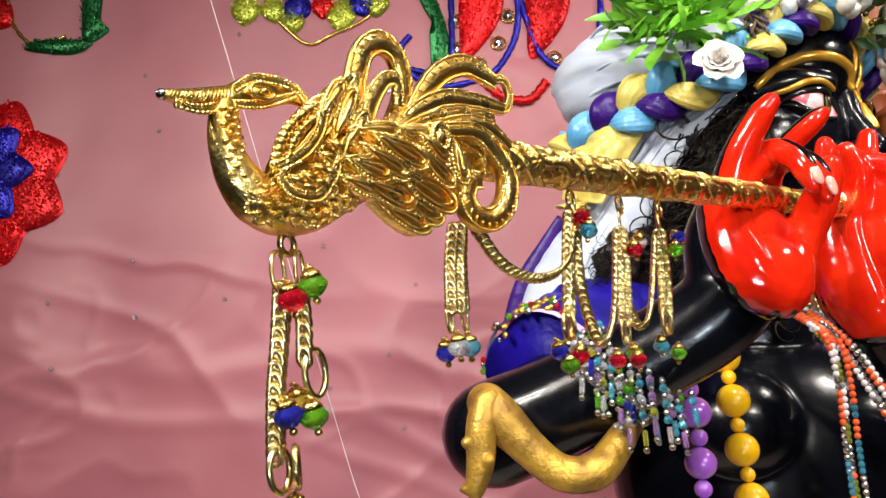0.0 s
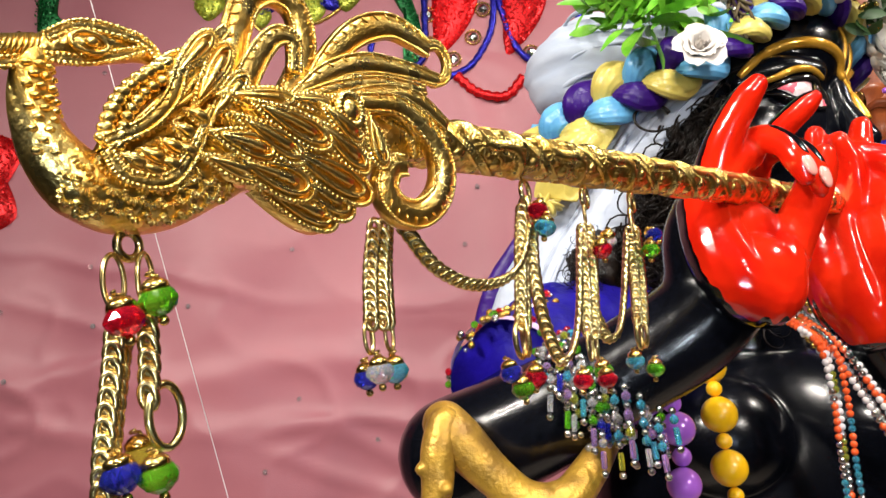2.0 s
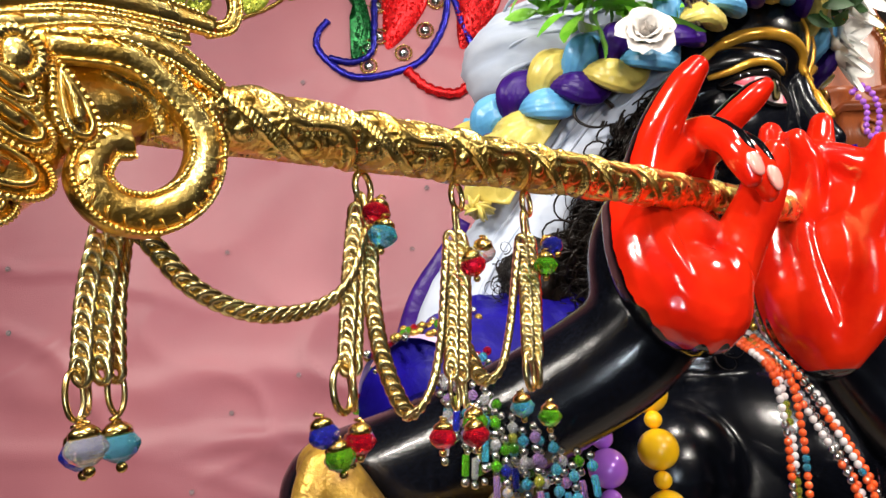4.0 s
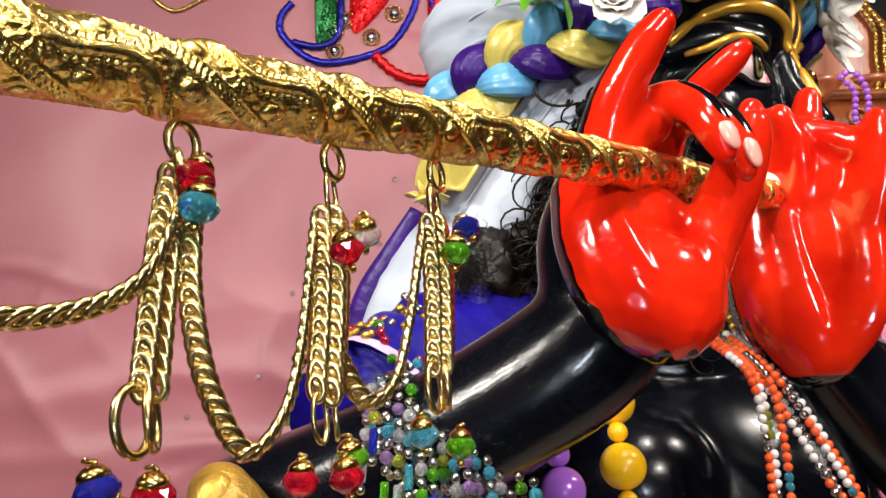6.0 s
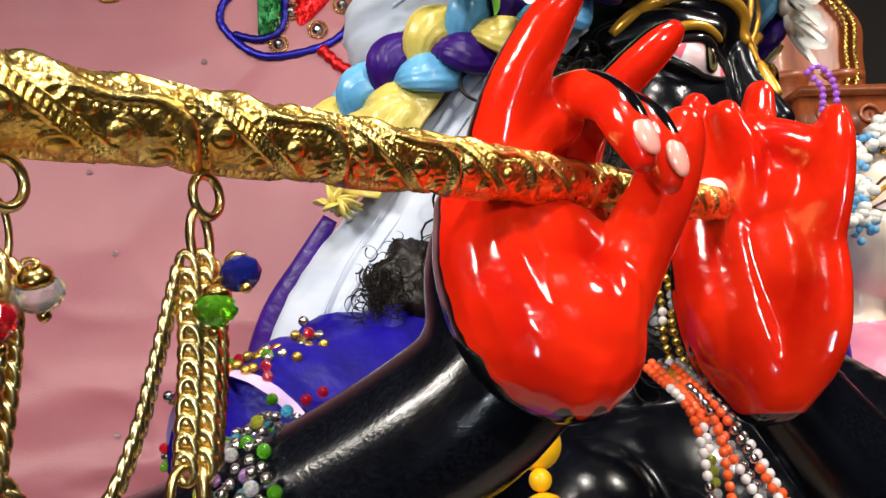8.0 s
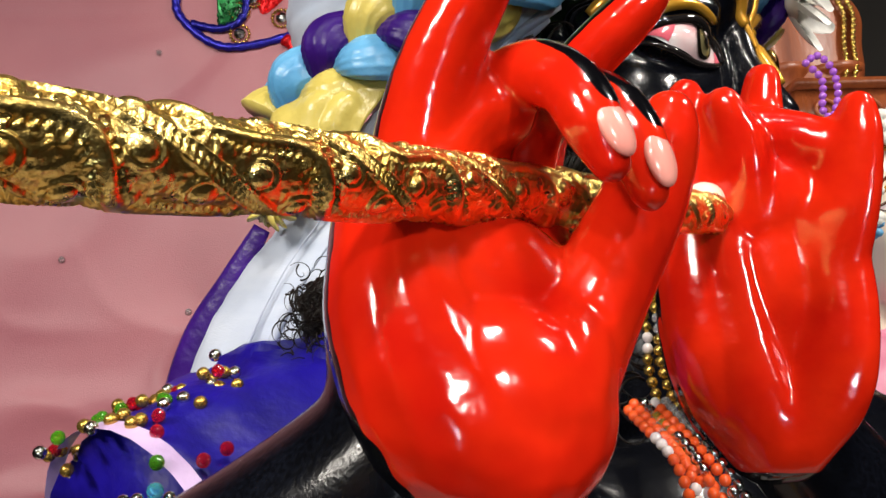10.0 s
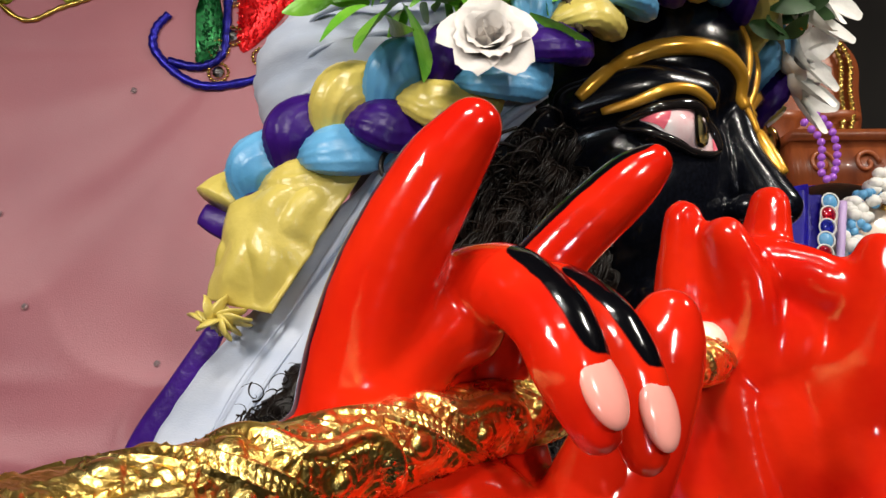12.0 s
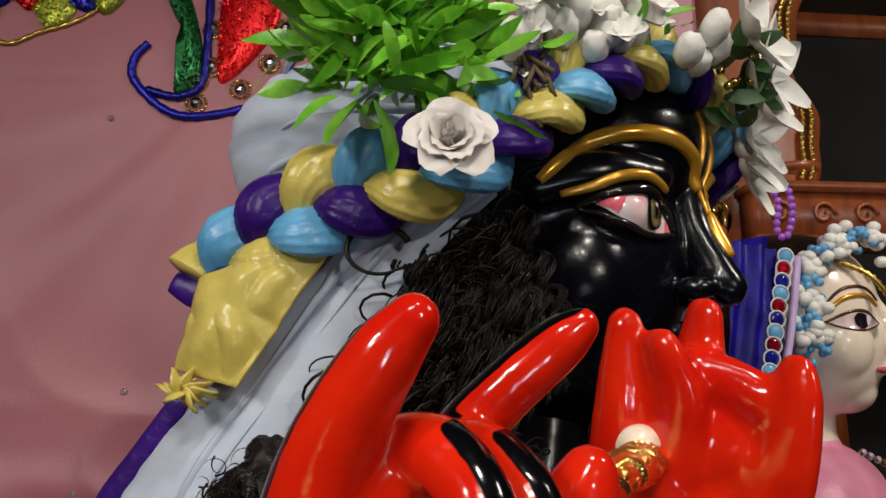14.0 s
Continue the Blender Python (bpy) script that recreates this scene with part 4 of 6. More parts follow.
for row, r in enumerate((9.0, 11.4, 13.8, 16.0)):
    count = int(2.5 * r / 2.7)
    for k in range(count):
        g = radians(188) + 2.5 * (k + 0.5 * (row % 2)) / count
        u, w = -107.5 + r * math.cos(g), -9.0 + 0.95 * r * math.sin(g)
        arc = [on_body(u + 1.5 * math.cos(g + q), w + 1.5 * math.sin(g + q), 0.0003) for q in np.linspace(-1.5, 1.5, 7)]
        if all(q is not None for q in arc):
            part("scale", tube(curve(arc, 6), lambda t: 0.00050 * (1 + 0.45 * math.sin(t * 7 * 2 * math.pi)), 6), GOLD, flute)


def plume_between(name, a, b, width, y, dome=4.0):
    part(name, feather(a[0], a[1], math.hypot(b[0] - a[0], b[1] - a[1]), 1.18 * width, math.atan2(b[1] - a[1], b[0] - a[0]), y, dome), GOLD, flute)


# wing: a beaded front edge, long upper feathers and a panel of scales edged with beads
for k in range(11):
    t = k / 10
    u, w = -115.0 + 11.5 * t - 2.2 * math.sin(math.pi * t), -11.0 + 14.6 * t + 0.6 * math.sin(math.pi * t)
    part("wing_bead", ball((u * MM, -6.4 * MM, w * MM), (0.0015, 0.0012, 0.0012), 7, 9), GOLD, flute)
    part("wing_bead", ball(((u + 1.9) * MM, -7.0 * MM, (w - 1.2) * MM), (0.0012, 0.0011, 0.0010), 7, 9), GOLD, flute)
part("wing", feather(-115, -12.4, 27, 12.5, radians(44), -5.2, 4.0), GOLD, flute)
part("wing_border", strap([(-115.3, -12.0), (-108.9, -8.4), (-104.1, -3.1), (-101.6, 2.9), (-98.5, 8.2)], 2.8, 0.7, -7.0), GOLD, flute)
part("wing_border", strap([(-102.5, -2.0), (-99.2, 3.0), (-95.8, 8.0), (-91.5, 12.8)], 3.0, 0.7, -5.6), GOLD, flute)
for a, b, wd in (((-100.0, -4.0), (-91.5, 9.6), 4.6), ((-97.0, -5.2), (-88.4, 4.6), 4.4), ((-104, 0), (-94.6, 11.0), 4.0)):
    plume_between("wing_feather", a, b, wd, -6.4, 3.0)
part("panel_border", strap([(-115.3, -13.2), (-112.6, -17.0), (-106.0, -17.4), (-101.2, -12.4), (-96.6, -3.6)], 2.6, 0.8, -7.2), GOLD, flute)
for k, (u, w) in enumerate(((-111.5, -14.3), (-108.2, -13.2), (-105.0, -11.2), (-108.6, -15.6), (-105.4, -14.2), (-102.4, -11.6), (-102.6, -8.2), (-99.8, -5.2))):
    plume_between("panel_scale", (u - 1.8, w + 0.6), (u + 2.2, w - 0.8), 2.8, -6.8, 2.0)
# raised tail loops
part("tail_loop", strap([(-90.1, 0.8), (-88.4, 9.3), (-86.7, 16.0), (-83.8, 22.2), (-78.4, 25.6), (-73.3, 24.2), (-71.2, 19.1), (-72.0, 12.1), (-76.3, 4.4)], 6.8, 0.75, -1.5, taper=lambda t: 1.0 - 0.15 * abs(2 * t - 1)), GOLD, flute)
part("tail_loop", strap([(-92.1, -4.5), (-88.0, 4.0), (-84.1, 10.4), (-80.0, 14.6), (-76.2, 14.4), (-76.6, 8.0)], 5.6, 0.7, -4.8, taper=lambda t: 1.05 - 0.45 * t), GOLD, flute)
part("tail_plume", strap([(-71.0, 6.6), (-63.8, 15.6), (-55.9, 22.4), (-46.5, 26.0), (-38.5, 24.8), (-33.2, 23.0)], 6.4, 0.6, -2.5, taper=lambda t: 0.62 + 0.5 * math.sin(math.pi * min(1, 0.1 + t * 0.8))), GOLD, flute)
part("tail_curl", strap([(-35.1, 23.4), (-29.6, 24.6), (-26.9, 21.2), (-28.4, 16.6), (-33.0, 14.4)], 3.0, 0.9, -2.5, taper=lambda t: 0.9), GOLD, flute)
part("tail_plume", strap([(-76.2, 2.8), (-67.8, 9.6), (-56.5, 14.2), (-44.7, 15.2), (-32.5, 14.6)], 5.2, 0.7, -4.0, taper=lambda t: 0.7 + 0.35 * math.sin(math.pi * t)), GOLD, flute)
part("tail_plume", strap([(-80.2, 0.2), (-66.2, 6.6), (-51.8, 10.6), (-38.0, 11.2)], 3.2, 0.8, -4.6, taper=lambda t: 0.75 + 0.3 * math.sin(math.pi * t)), GOLD, flute)
part("tail_plume", strap([(-72.1, 1.0), (-56.1, 6.8), (-43.6, 7.8), (-33.4, 2.6)], 4.4, 0.8, -5.6, taper=lambda t: 0.75 + 0.3 * math.sin(math.pi * t)), GOLD, flute)
# overlapping tail feathers with rounded ends, row over row
for a, b, wd, y in (((-88.6, -17.0), (-71.0, -22.6), 7.4, -6.6), ((-83.0, -13.8), (-66.8, -20.4), 8.2, -7.2), ((-95.6, -12.2), (-77.0, -16.8), 8.6, -8.2),
                    ((-86.0, -8.2), (-62.6, -17.2), 8.8, -8.4), ((-98.6, -8.4), (-85.0, -10.8), 6.6, -8.8), ((-94.0, -4.6), (-79.0, -11.0), 6.4, -9.0),
                    ((-91.0, -1.6), (-72.6, -7.4), 7.0, -9.4), ((-77.0, -2.4), (-62.6, -11.6), 6.6, -8.8), ((-100.0, -12.4), (-88.4, -15.2), 4.6, -7.6),
                    ((-74.5, 0.6), (-64.0, -6.0), 5.0, -9.2), ((-96.0, -1.0), (-78.0, 1.0), 4.8, -7.4), ((-82.0, 1.0), (-68.0, 1.4), 4.4, -7.6)):
    plume_between("tail_feather", a, b, wd, y)
# hooked scroll where the tail meets the rod, with a small curl and a leaf beside it
part("hook_scroll", strap([(-62.0, 3.6), (-49.7, 4.6), (-41.5, -0.8), (-37.9, -7.6), (-40.4, -15.0), (-47.2, -19.6), (-54.0, -19.2), (-57.2, -14.8), (-54.6, -9.8), (-50.6, -9.0)], 6.8, 0.9, -6.5, taper=lambda t: 0.68 + 0.42 * math.sin(math.pi * min(1, t * 0.92))), GOLD, flute)
part("hook_core", tube(curve([((-66.4 + 3.0 * math.cos(g)) * MM, -9.4 * MM, (0.6 + 3.4 * math.sin(g)) * MM) for g in np.linspace(0, 6.28, 12, endpoint=False)], 6, True), lambda t: 0.0009 * (1 + 0.25 * math.sin(t * 150)), 7, closed=True), GOLD, flute)
part("hook_boss", ball((-0.0664, -0.0088, 0.0006), (0.0024, 0.0018, 0.0028), 10, 14), GOLD, flute)
plume_between("hook_leaf", (-61.6, 1.6), (-57.6, -10.6), 6.4, -8.4)
part("hook_back", strap([(-52.5, 3.6), (-45.0, 0.0), (-43.4, -6.0)], 4.0, 0.9, -4.0), GOLD, flute)

# the bird's fore part stands a little out of the rod's line, towards the viewer
for ob in flute.children_recursive:
    co = np.empty(len(ob.data.vertices) * 3)
    ob.data.vertices.foreach_get("co", co)
    co = co.reshape(-1, 3)
    k = np.clip((-0.050 - co[:, 0]) / 0.066, 0, 1.4)
    co[:, 1] -= 0.0046 * k
    co[:, 0] -= 0.0036 * k
    ob.data.vertices.foreach_set("co", co.ravel())
    ob.data.update()

# ---- chains, rings and crystals that hang from the flute ----
LINK = mesh_of("link", *tube([(0.0021 * math.cos(g), 0.00120 * math.sin(g), 0) for g in np.linspace(0, 2 * math.pi, 14, endpoint=False)], 0.00074, 6, closed=True, side=(0, 0, 1)))
LINK.materials.append(CHAIN_GOLD)


def add_chain(owner, points, y=0.0, pitch=2.35):
    """Curb chain through points in millimetres."""
    line = np.array(curve(mm(points, y), 30))
    run = np.concatenate(([0], np.cumsum(np.linalg.norm(np.diff(line, axis=0), axis=1))))
    n = max(2, int(run[-1] / (pitch * MM)))
    for i in range(n + 1):
        s = run[-1] * i / n
        p = np.array([np.interp(s, run, line[:, k]) for k in range(3)])
        q = np.array([np.interp(min(run[-1], s + 0.0006), run, line[:, k]) for k in range(3)])
        o = np.array([np.interp(max(0, s - 0.0006), run, line[:, k]) for k in range(3)])
        t = Vector(unit(q - o))
        side = Vector((0, -1, 0)).cross(t).normalized()
        nrm = t.cross(side)
        m = Matrix((t, side, nrm)).transposed().to_4x4()
        m = Matrix.Translation(p) @ m @ Matrix.Rotation(radians(14), 4, "Z") @ Matrix.Rotation(radians(48), 4, "X")
        part("link", LINK, CHAIN_GOLD, owner, m=m)


def add_ring(owner, u, w, r, long=1.0, y=0.0, wire=0.00075, face=0.25):
    wire = 0.00048 if long > 1.8 else wire
    pts = [((u + r * math.cos(g) * math.cos(face)) * MM, y * MM + r * MM * math.cos(g) * math.sin(face), (w + r * long * math.sin(g)) * MM) for g in np.linspace(0, 2 * math.pi, 28, endpoint=False)]
    part("ring", tube(pts, wire, 8, closed=True), CHAIN_GOLD, owner)


rings = []
for row, (r, z, off) in enumerate(((0.0013, 0.0027, 0), (0.0028, 0.0016, 0.5), (0.0035, 0.0003, 0), (0.0035, -0.0003, 0), (0.0028, -0.0016, 0.5), (0.0013, -0.0027, 0))):
    rings.append([(r * math.cos((k + off) * math.pi / 5), r * math.sin((k + off) * math.pi / 5), z) for k in range(10)])
cv = [p for ring in rings for p in ring]
cf = []
for row in range(5):
    for k in range(10):
        a, b, c, d = row * 10 + k, row * 10 + (k + 1) % 10, (row + 1) * 10 + (k + 1) % 10, (row + 1) * 10 + k
        cf += [(a, d, b), (b, d, c)] if row in (0, 3) else [(a, d, c), (a, c, b)]
CRYSTAL_SHAPE = (cv, cf + [tuple(range(10)), tuple(50 + k for k in range(9, -1, -1))])
CAP_SHAPE = join(lathe([(0.0026, 0.0018), (0.0024, 0.0029), (0.0016, 0.0036), (0.0009, 0.0040)], 12), tube([(0.0009 * math.cos(k * 1.1), 0.0009 * math.sin(k * 1.1), 0.0040 + 0.0002 * k) for k in range(6)], 0.00035, 5))
PIN_SHAPE = ball((0, 0, -0.0036), 0.0010, 6, 8)
meshes = {}


def add_drop(owner, u, w, material, y=0.0, lean=(0.0, 0.0), size=1.0):
    """A faceted crystal under a gold cap, on a pin with a gold ball."""
    key = material.name
    if key not in meshes:
        meshes[key] = mesh_of("crystal", *CRYSTAL_SHAPE, smooth=False)
        meshes[key].materials.append(material)
    if "cap" not in meshes:
        meshes["cap"], meshes["pin"] = mesh_of("cap", *CAP_SHAPE), mesh_of("pin", *PIN_SHAPE)
        meshes["cap"].materials.append(WIRE_GOLD)
        meshes["pin"].materials.append(WIRE_GOLD)
    m = Matrix.Translation((u * MM, y * MM, w * MM)) @ pose(0, 0, 0, lean[0], lean[1], u * 7) @ Matrix.Scale(size, 4)
    c = part("crystal", meshes[key], material, owner, key.replace("_", " "), m=m)
    part("cap", meshes["cap"], WIRE_GOLD, c, "gold cap")
    part("pin", meshes["pin"], WIRE_GOLD, c, "gold pin head")


def tassel(label):
    return thing("flute_tassel", label, "tassel", FLUTE, "tassels under the flute")


t1 = tassel("long brass chain tassel with red and green crystals under the bird")
t1.matrix_world = FLUTE @ Matrix.Translation((-0.0018, -0.0042, -0.0022))
add_ring(t1, -111, -24.5, 2.2)
add_ring(t1, -113.6, -30.3, 2.0, 2.2, 0.5)
add_ring(t1, -108.8, -30.3, 2.0, 2.2, -0.5, face=0.5)
add_chain(t1, [(-113.4, -35), (-114.9, -45), (-116.9, -56), (-118.1, -68)], 0.5)
add_chain(t1, [(-111, -35), (-113.0, -45), (-115.0, -56), (-116.0, -66)], 2.5)
add_chain(t1, [(-109.5, -36), (-109.6, -43), (-110.2, -49)], -1.5)
add_ring(t1, -107.3, -52.5, 3.4, 1.5, -1.0)
add_ring(t1, -117.5, -71, 3.0, 1.5, 0.0)
add_ring(t1, -114.0, -71, 3.0, 1.4, -1.0, face=0.9)
for u, w, mt, y in ((-109.6, -34.2, EMERALD, -6), (-115.2, -37.0, RUBY, -6), (-115.6, -60.5, SAPPHIRE, -2), (-110.4, -61.4, EMERALD, -3.5), (-118.5, -81, CLEAR, -2), (-113.5, -80, AQUA, 1), (-110.5, -58.5, PERIDOT, 1.5)):
    add_drop(t1, u, w, mt, y, (8, 14 if u > -109 else -8), 0.92)

t2 = tassel("brass chain tassel with blue and clear crystals under the scroll")
add_chain(t2, [(-51, -21), (-53.6, -31), (-55.0, -42)], 4)
add_chain(t2, [(-47, -21), (-48.8, -31), (-49.6, -42)], 4.5)
add_chain(t2, [(-49, -21), (-51.2, -31), (-52.4, -42)], 3)
add_ring(t2, -56.2, -45.5, 1.6, 2.3, 4)
add_ring(t2, -53.6, -45.0, 1.6, 2.2, 6, face=0.9)
add_ring(t2, -49.6, -45.5, 1.6, 2.3, 4.5)
for u, w, mt, y in ((-55.8, -53.4, CLEAR, 2), (-50.4, -53.8, AQUA, 3), (-53.6, -54.6, SAPPHIRE, 9)):
    add_drop(t2, u, w, mt, y, (0, -4), 0.92)

t3 = tassel("brass chain tassel with red, blue and green crystals under the rod")
add_ring(t3, 3.2, -10.2, 2.9, 1.1, 0)
add_ring(t3, 2.0, -14.5, 2.0, 1.4, 0, face=1.2)
add_chain(t3, [(0.5, -16), (-2.5, -28), (-6.0, -46)], 0)
add_chain(t3, [(2.5, -17), (0.0, -28), (-3.2, -46)], 1.0)
add_ring(t3, -7.5, -50.5, 3.1, 1.5, 0)
add_ring(t3, -4.5, -50.5, 3.1, 1.4, 0.5, face=0.9)
for u, w, mt, y, a in ((2.4, -16.6, RUBY, -4, 30), (0.6, -21.6, AQUA, -7, 14), (-13.0, -58.6, SAPPHIRE, 0, -10), (-7.0, -60.6, RUBY, -3, 4), (-11.4, -63.0, EMERALD, -2, -4), (-4.4, -62.6, RUBY, 2, 10)):
    add_drop(t3, u, w, mt, y, (6, a), 0.88)

t4 = tassel("triple brass chain tassel with red crystals under the rod")
add_ring(t4, 33.4, -10.2, 2.9, 1.1, 0)
add_ring(t4, 32.2, -16.5, 2.3, 1.9, 0, face=0.5)
add_chain(t4, [(29.4, -21), (27.8, -34), (24.8, -50)], 0)
add_chain(t4, [(31.6, -21), (30.2, -34), (27.2, -51)], -1.0)
add_chain(t4, [(33.8, -22), (32.5, -34), (29.4, -50)], 0.5)
add_ring(t4, 25.0, -55.0, 1.9, 2.2, 0)
add_ring(t4, 28.8, -55.0, 1.9, 2.2, 0.5, face=0.9)
for u, w, mt, y, a in ((28.6, -27.6, RUBY, -6.5, 14), (34.6, -24.4, CLEAR, -5, 34), (20.6, -64.6, RUBY, 1, -8), (27.0, -65.2, RUBY, -3, 2), (32.0, -63.0, EMERALD, 1, 10)):
    add_drop(t4, u, w, mt, y, (6, a), 0.88)

t5 = tassel("brass chain tassel with green and blue crystals near the palm")
add_ring(t5, 62.0, -10.2, 2.9, 1.1, 0)
add_ring(t5, 60.2, -16.8, 2.4, 1.8, 0, face=0.4)
add_chain(t5, [(57.8, -21), (57.0, -34), (54.8, -49)], 0)
add_chain(t5, [(60.0, -21), (59.4, -34), (57.2, -49)], -0.8)
add_chain(t5, [(62.1, -22), (61.7, -34), (59.4, -48)], 0.6)
add_ring(t5, 54.5, -53.5, 3.0, 1.6, 0)
add_ring(t5, 58.0, -53.5, 3.0, 1.5, 0.5, face=0.9)
for u, w, mt, y, a in ((57.0, -27.8, EMERALD, -7, 8), (62.4, -22.8, SAPPHIRE, -6, 44), (49.6, -62.0, AQUA, 0, -8), (57.8, -65.6, EMERALD, -2, 6)):
    add_drop(t5, u, w, mt, y, (6, a), 0.88)

for pts, y in (([(-46, -22), (-38, -30.5), (-26.6, -35.2), (-14, -35.0), (-4.5, -30.5), (1.5, -21)], -1.0), ([(4.0, -20), (2.6, -32), (4.0, -46), (9.5, -57.5), (16.5, -54.5), (22.0, -44), (27.5, -23)], 0.0),
               ([(31, -46), (36, -53.5), (43, -52), (49, -42), (56.0, -23)], 0.5)):
    sw = thing("chain_swag", "drooping brass curb chain between two tassels", "chain", FLUTE, "swags under the flute")
    add_chain(sw, pts, y)
# thread behind the bird
tagged(part("thread", tube([(-0.4276, 0.23, 2.70), (0.023, 0.23, 1.235), (0.235, 0.36, 0.551)], 0.00010, 5), THREAD), "fine white thread stretched behind the bird", "thread")

# ---- headdress of the black statue ----


def wrinkled(shape, amount, scale, stretch=(1, 1, 1)):
    v, f = shape
    out = []
    c = np.mean(np.array(v), axis=0)
    for p in v:
        q = np.array(p)
        n = unit(q - c)
        k = noise.noise(Vector(q * scale * np.array(stretch))) + 0.5 * abs(noise.noise(Vector(q * scale * 2.3)))
        out.append(tuple(q + n * amount * k))
    return out, f


turban = thing("turban", "white wrapped cotton turban over the black statue's head", "turban")
part("crown_cloth", wrinkled(ball((0.250, 0.662, 1.512), (0.090, 0.085, 0.056), 40, 60), 0.006, 40, (0.5, 0.5, 2)), WHITE_CLOTH, turban)
part("back_bulge", wrinkled(ball((0.180, 0.622, 1.500), (0.054, 0.045, 0.046), 36, 50), 0.0055, 48, (0.5, 0.5, 2.2)), WHITE_CLOTH, turban)
for k in range(5):
    t = k / 4
    z0 = 1.465 + 0.066 * t
    line = curve([(0.139 + 0.012 * t, 0.60, z0 - 0.004), (0.160, 0.583 - 0.004 * math.sin(t * 3), z0 + 0.002), (0.19, 0.577, z0 + 0.008), (0.225, 0.580, z0 + 0.010), (0.26, 0.590, z0 + 0.008)], 8)
    part("fold", tube(line, lambda s: 0.0022 * (0.7 + 0.3 * math.sin(s * 9 + k)), 10, flat=1.3), WHITE_CLOTH, turban)
# side cloth that comes down beside the cheek
veil_rows = [((0.240, 0.550, 1.470), 0.010), ((0.219, 0.552, 1.454), 0.013), ((0.198, 0.556, 1.434), 0.016), ((0.178, 0.562, 1.408), 0.019), ((0.158, 0.568, 1.380), 0.023), ((0.138, 0.572, 1.352), 0.028), ((0.122, 0.575, 1.315), 0.034), ((0.112, 0.577, 1.26), 0.036)]
side_cloth = thing("side_cloth", "white cotton cloth falling beside the cheek", "cloth")
line = curve([(*p, r) for p, r in veil_rows], 8)
shape = tube([q[:3] for q in line], lambda t: line[min(len(line) - 1, int(t * (len(line) - 1)))][3], 28, side=(0.3, 1, 0), flat=0.45)
part("cloth", wrinkled(shape, 0.004, 45, (2, 1, 0.6)), WHITE_CLOTH, side_cloth)
for k in range(3):
    off = -0.010 + 0.009 * k
    part("fold", tube(curve([(p[0] + off * 0.8, p[1] - 0.5 * r + 0.001, p[2] - off * 0.5) for p, r in veil_rows], 8), lambda t: 0.0026 * (0.6 + 0.5 * math.sin(t * 7 + k)), 8), WHITE_CLOTH, side_cloth)

# three-strand satin braid
BRAID = [(0.1300, 0.571, 1.423), (0.1390, 0.566, 1.431), (0.1540, 0.556, 1.441), (0.1680, 0.548, 1.4500), (0.1833, 0.543, 1.4570), (0.2001, 0.538, 1.4620), (0.2167, 0.535, 1.4665), (0.2361, 0.535, 1.478), (0.2574, 0.540, 1.496),
         (0.2816, 0.550, 1.514), (0.3040, 0.562, 1.528), (0.3280, 0.577, 1.536), (0.3500, 0.594, 1.531), (0.3650, 0.612, 1.514), (0.3710, 0.630, 1.488)]
base = curve(BRAID, 16)
braid = thing("braid", "plaited satin turban band in purple, sky blue and yellow", "braid")
nb = len(base)
turns = np.concatenate(([0], np.cumsum([float(np.linalg.norm(b - a)) for a, b in zip(base[:-1], base[1:])]))) / 0.062 * 2 * math.pi
for s, mt in enumerate((PURPLE_SATIN, BLUE_SATIN, YELLOW_SATIN)):
    line, outs = [], []
    for i, p in enumerate(base):
        t = base[min(nb - 1, i + 1)] - base[max(0, i - 1)]
        t = t / np.linalg.norm(t)
        out = unit(p - np.array((0.262, 0.655, 1.47)))
        out = unit(out - t * (out @ t))
        side = np.cross(t, out)
        g = turns[i] + s * 2 * math.pi / 3
        line.append(p + side * 0.0106 * math.sin(g) + out * 0.0050 * math.sin(2 * g) + out * 0.003)
        outs.append(out - side * 0.55 * math.cos(g))
    fine = curve(line, 2)
    fine_outs = [outs[min(nb - 1, i // 2)] for i in range(len(fine))]
    swell = lambda t: 0.0092 * (0.70 + 0.50 * abs(math.sin(turns[int(t * (nb - 1))] + s * 2 * math.pi / 3)))
    v, f = tube(fine, swell, 64, side=fine_outs, flat=0.58)
    # gathers along each strand
    v = [tuple(np.array(p) + 0.00048 * unit(np.array(p) - fine[i // 64]) * (0.5 - abs(math.sin((i % 64) / 64 * math.pi * 13 + 2.6 * noise.noise(Vector(p) * 55))) ** 0.7 + 0.7 * noise.noise(Vector(p) * 130))) for i, p in enumerate(v)]
    part("strand", (v, f), mt, braid, mt.name.replace("_", " "))


def sheet(corners, bulge, cols=40, rows=40, ripple=0.002, freq=30, fold=1.0):
    """A bent piece of cloth between four corners (a, b along the top; d, c below)."""
    a, b, c, d = [np.array(q, float) for q in corners]
    out = unit(np.cross(b - a, d - a))
    if out[1] > 0:
        out = -out
    v, f = [], []
    for j in range(rows):
        for i in range(cols):
            s, t = i / (cols - 1), j / (rows - 1)
            p = (a * (1 - s) + b * s) * (1 - t) + (d * (1 - s) + c * s) * t
            h = bulge * math.sin(math.pi * s) * math.sin(math.pi * min(1, t * 0.8 + 0.2)) + ripple * (noise.noise(Vector(p) * freq) + (1 - fold) * abs(noise.noise(Vector(p) * freq * 1.9)) * 1.4) + fold * ripple * math.sin(s * 17 + 3 * t)
            v.append(tuple(p + out * h))
    for j in range(rows - 1):
        for i in range(cols - 1):
            k = j * cols + i
            f.append((k, k + 1, k + cols + 1, k + cols))
    return v, f


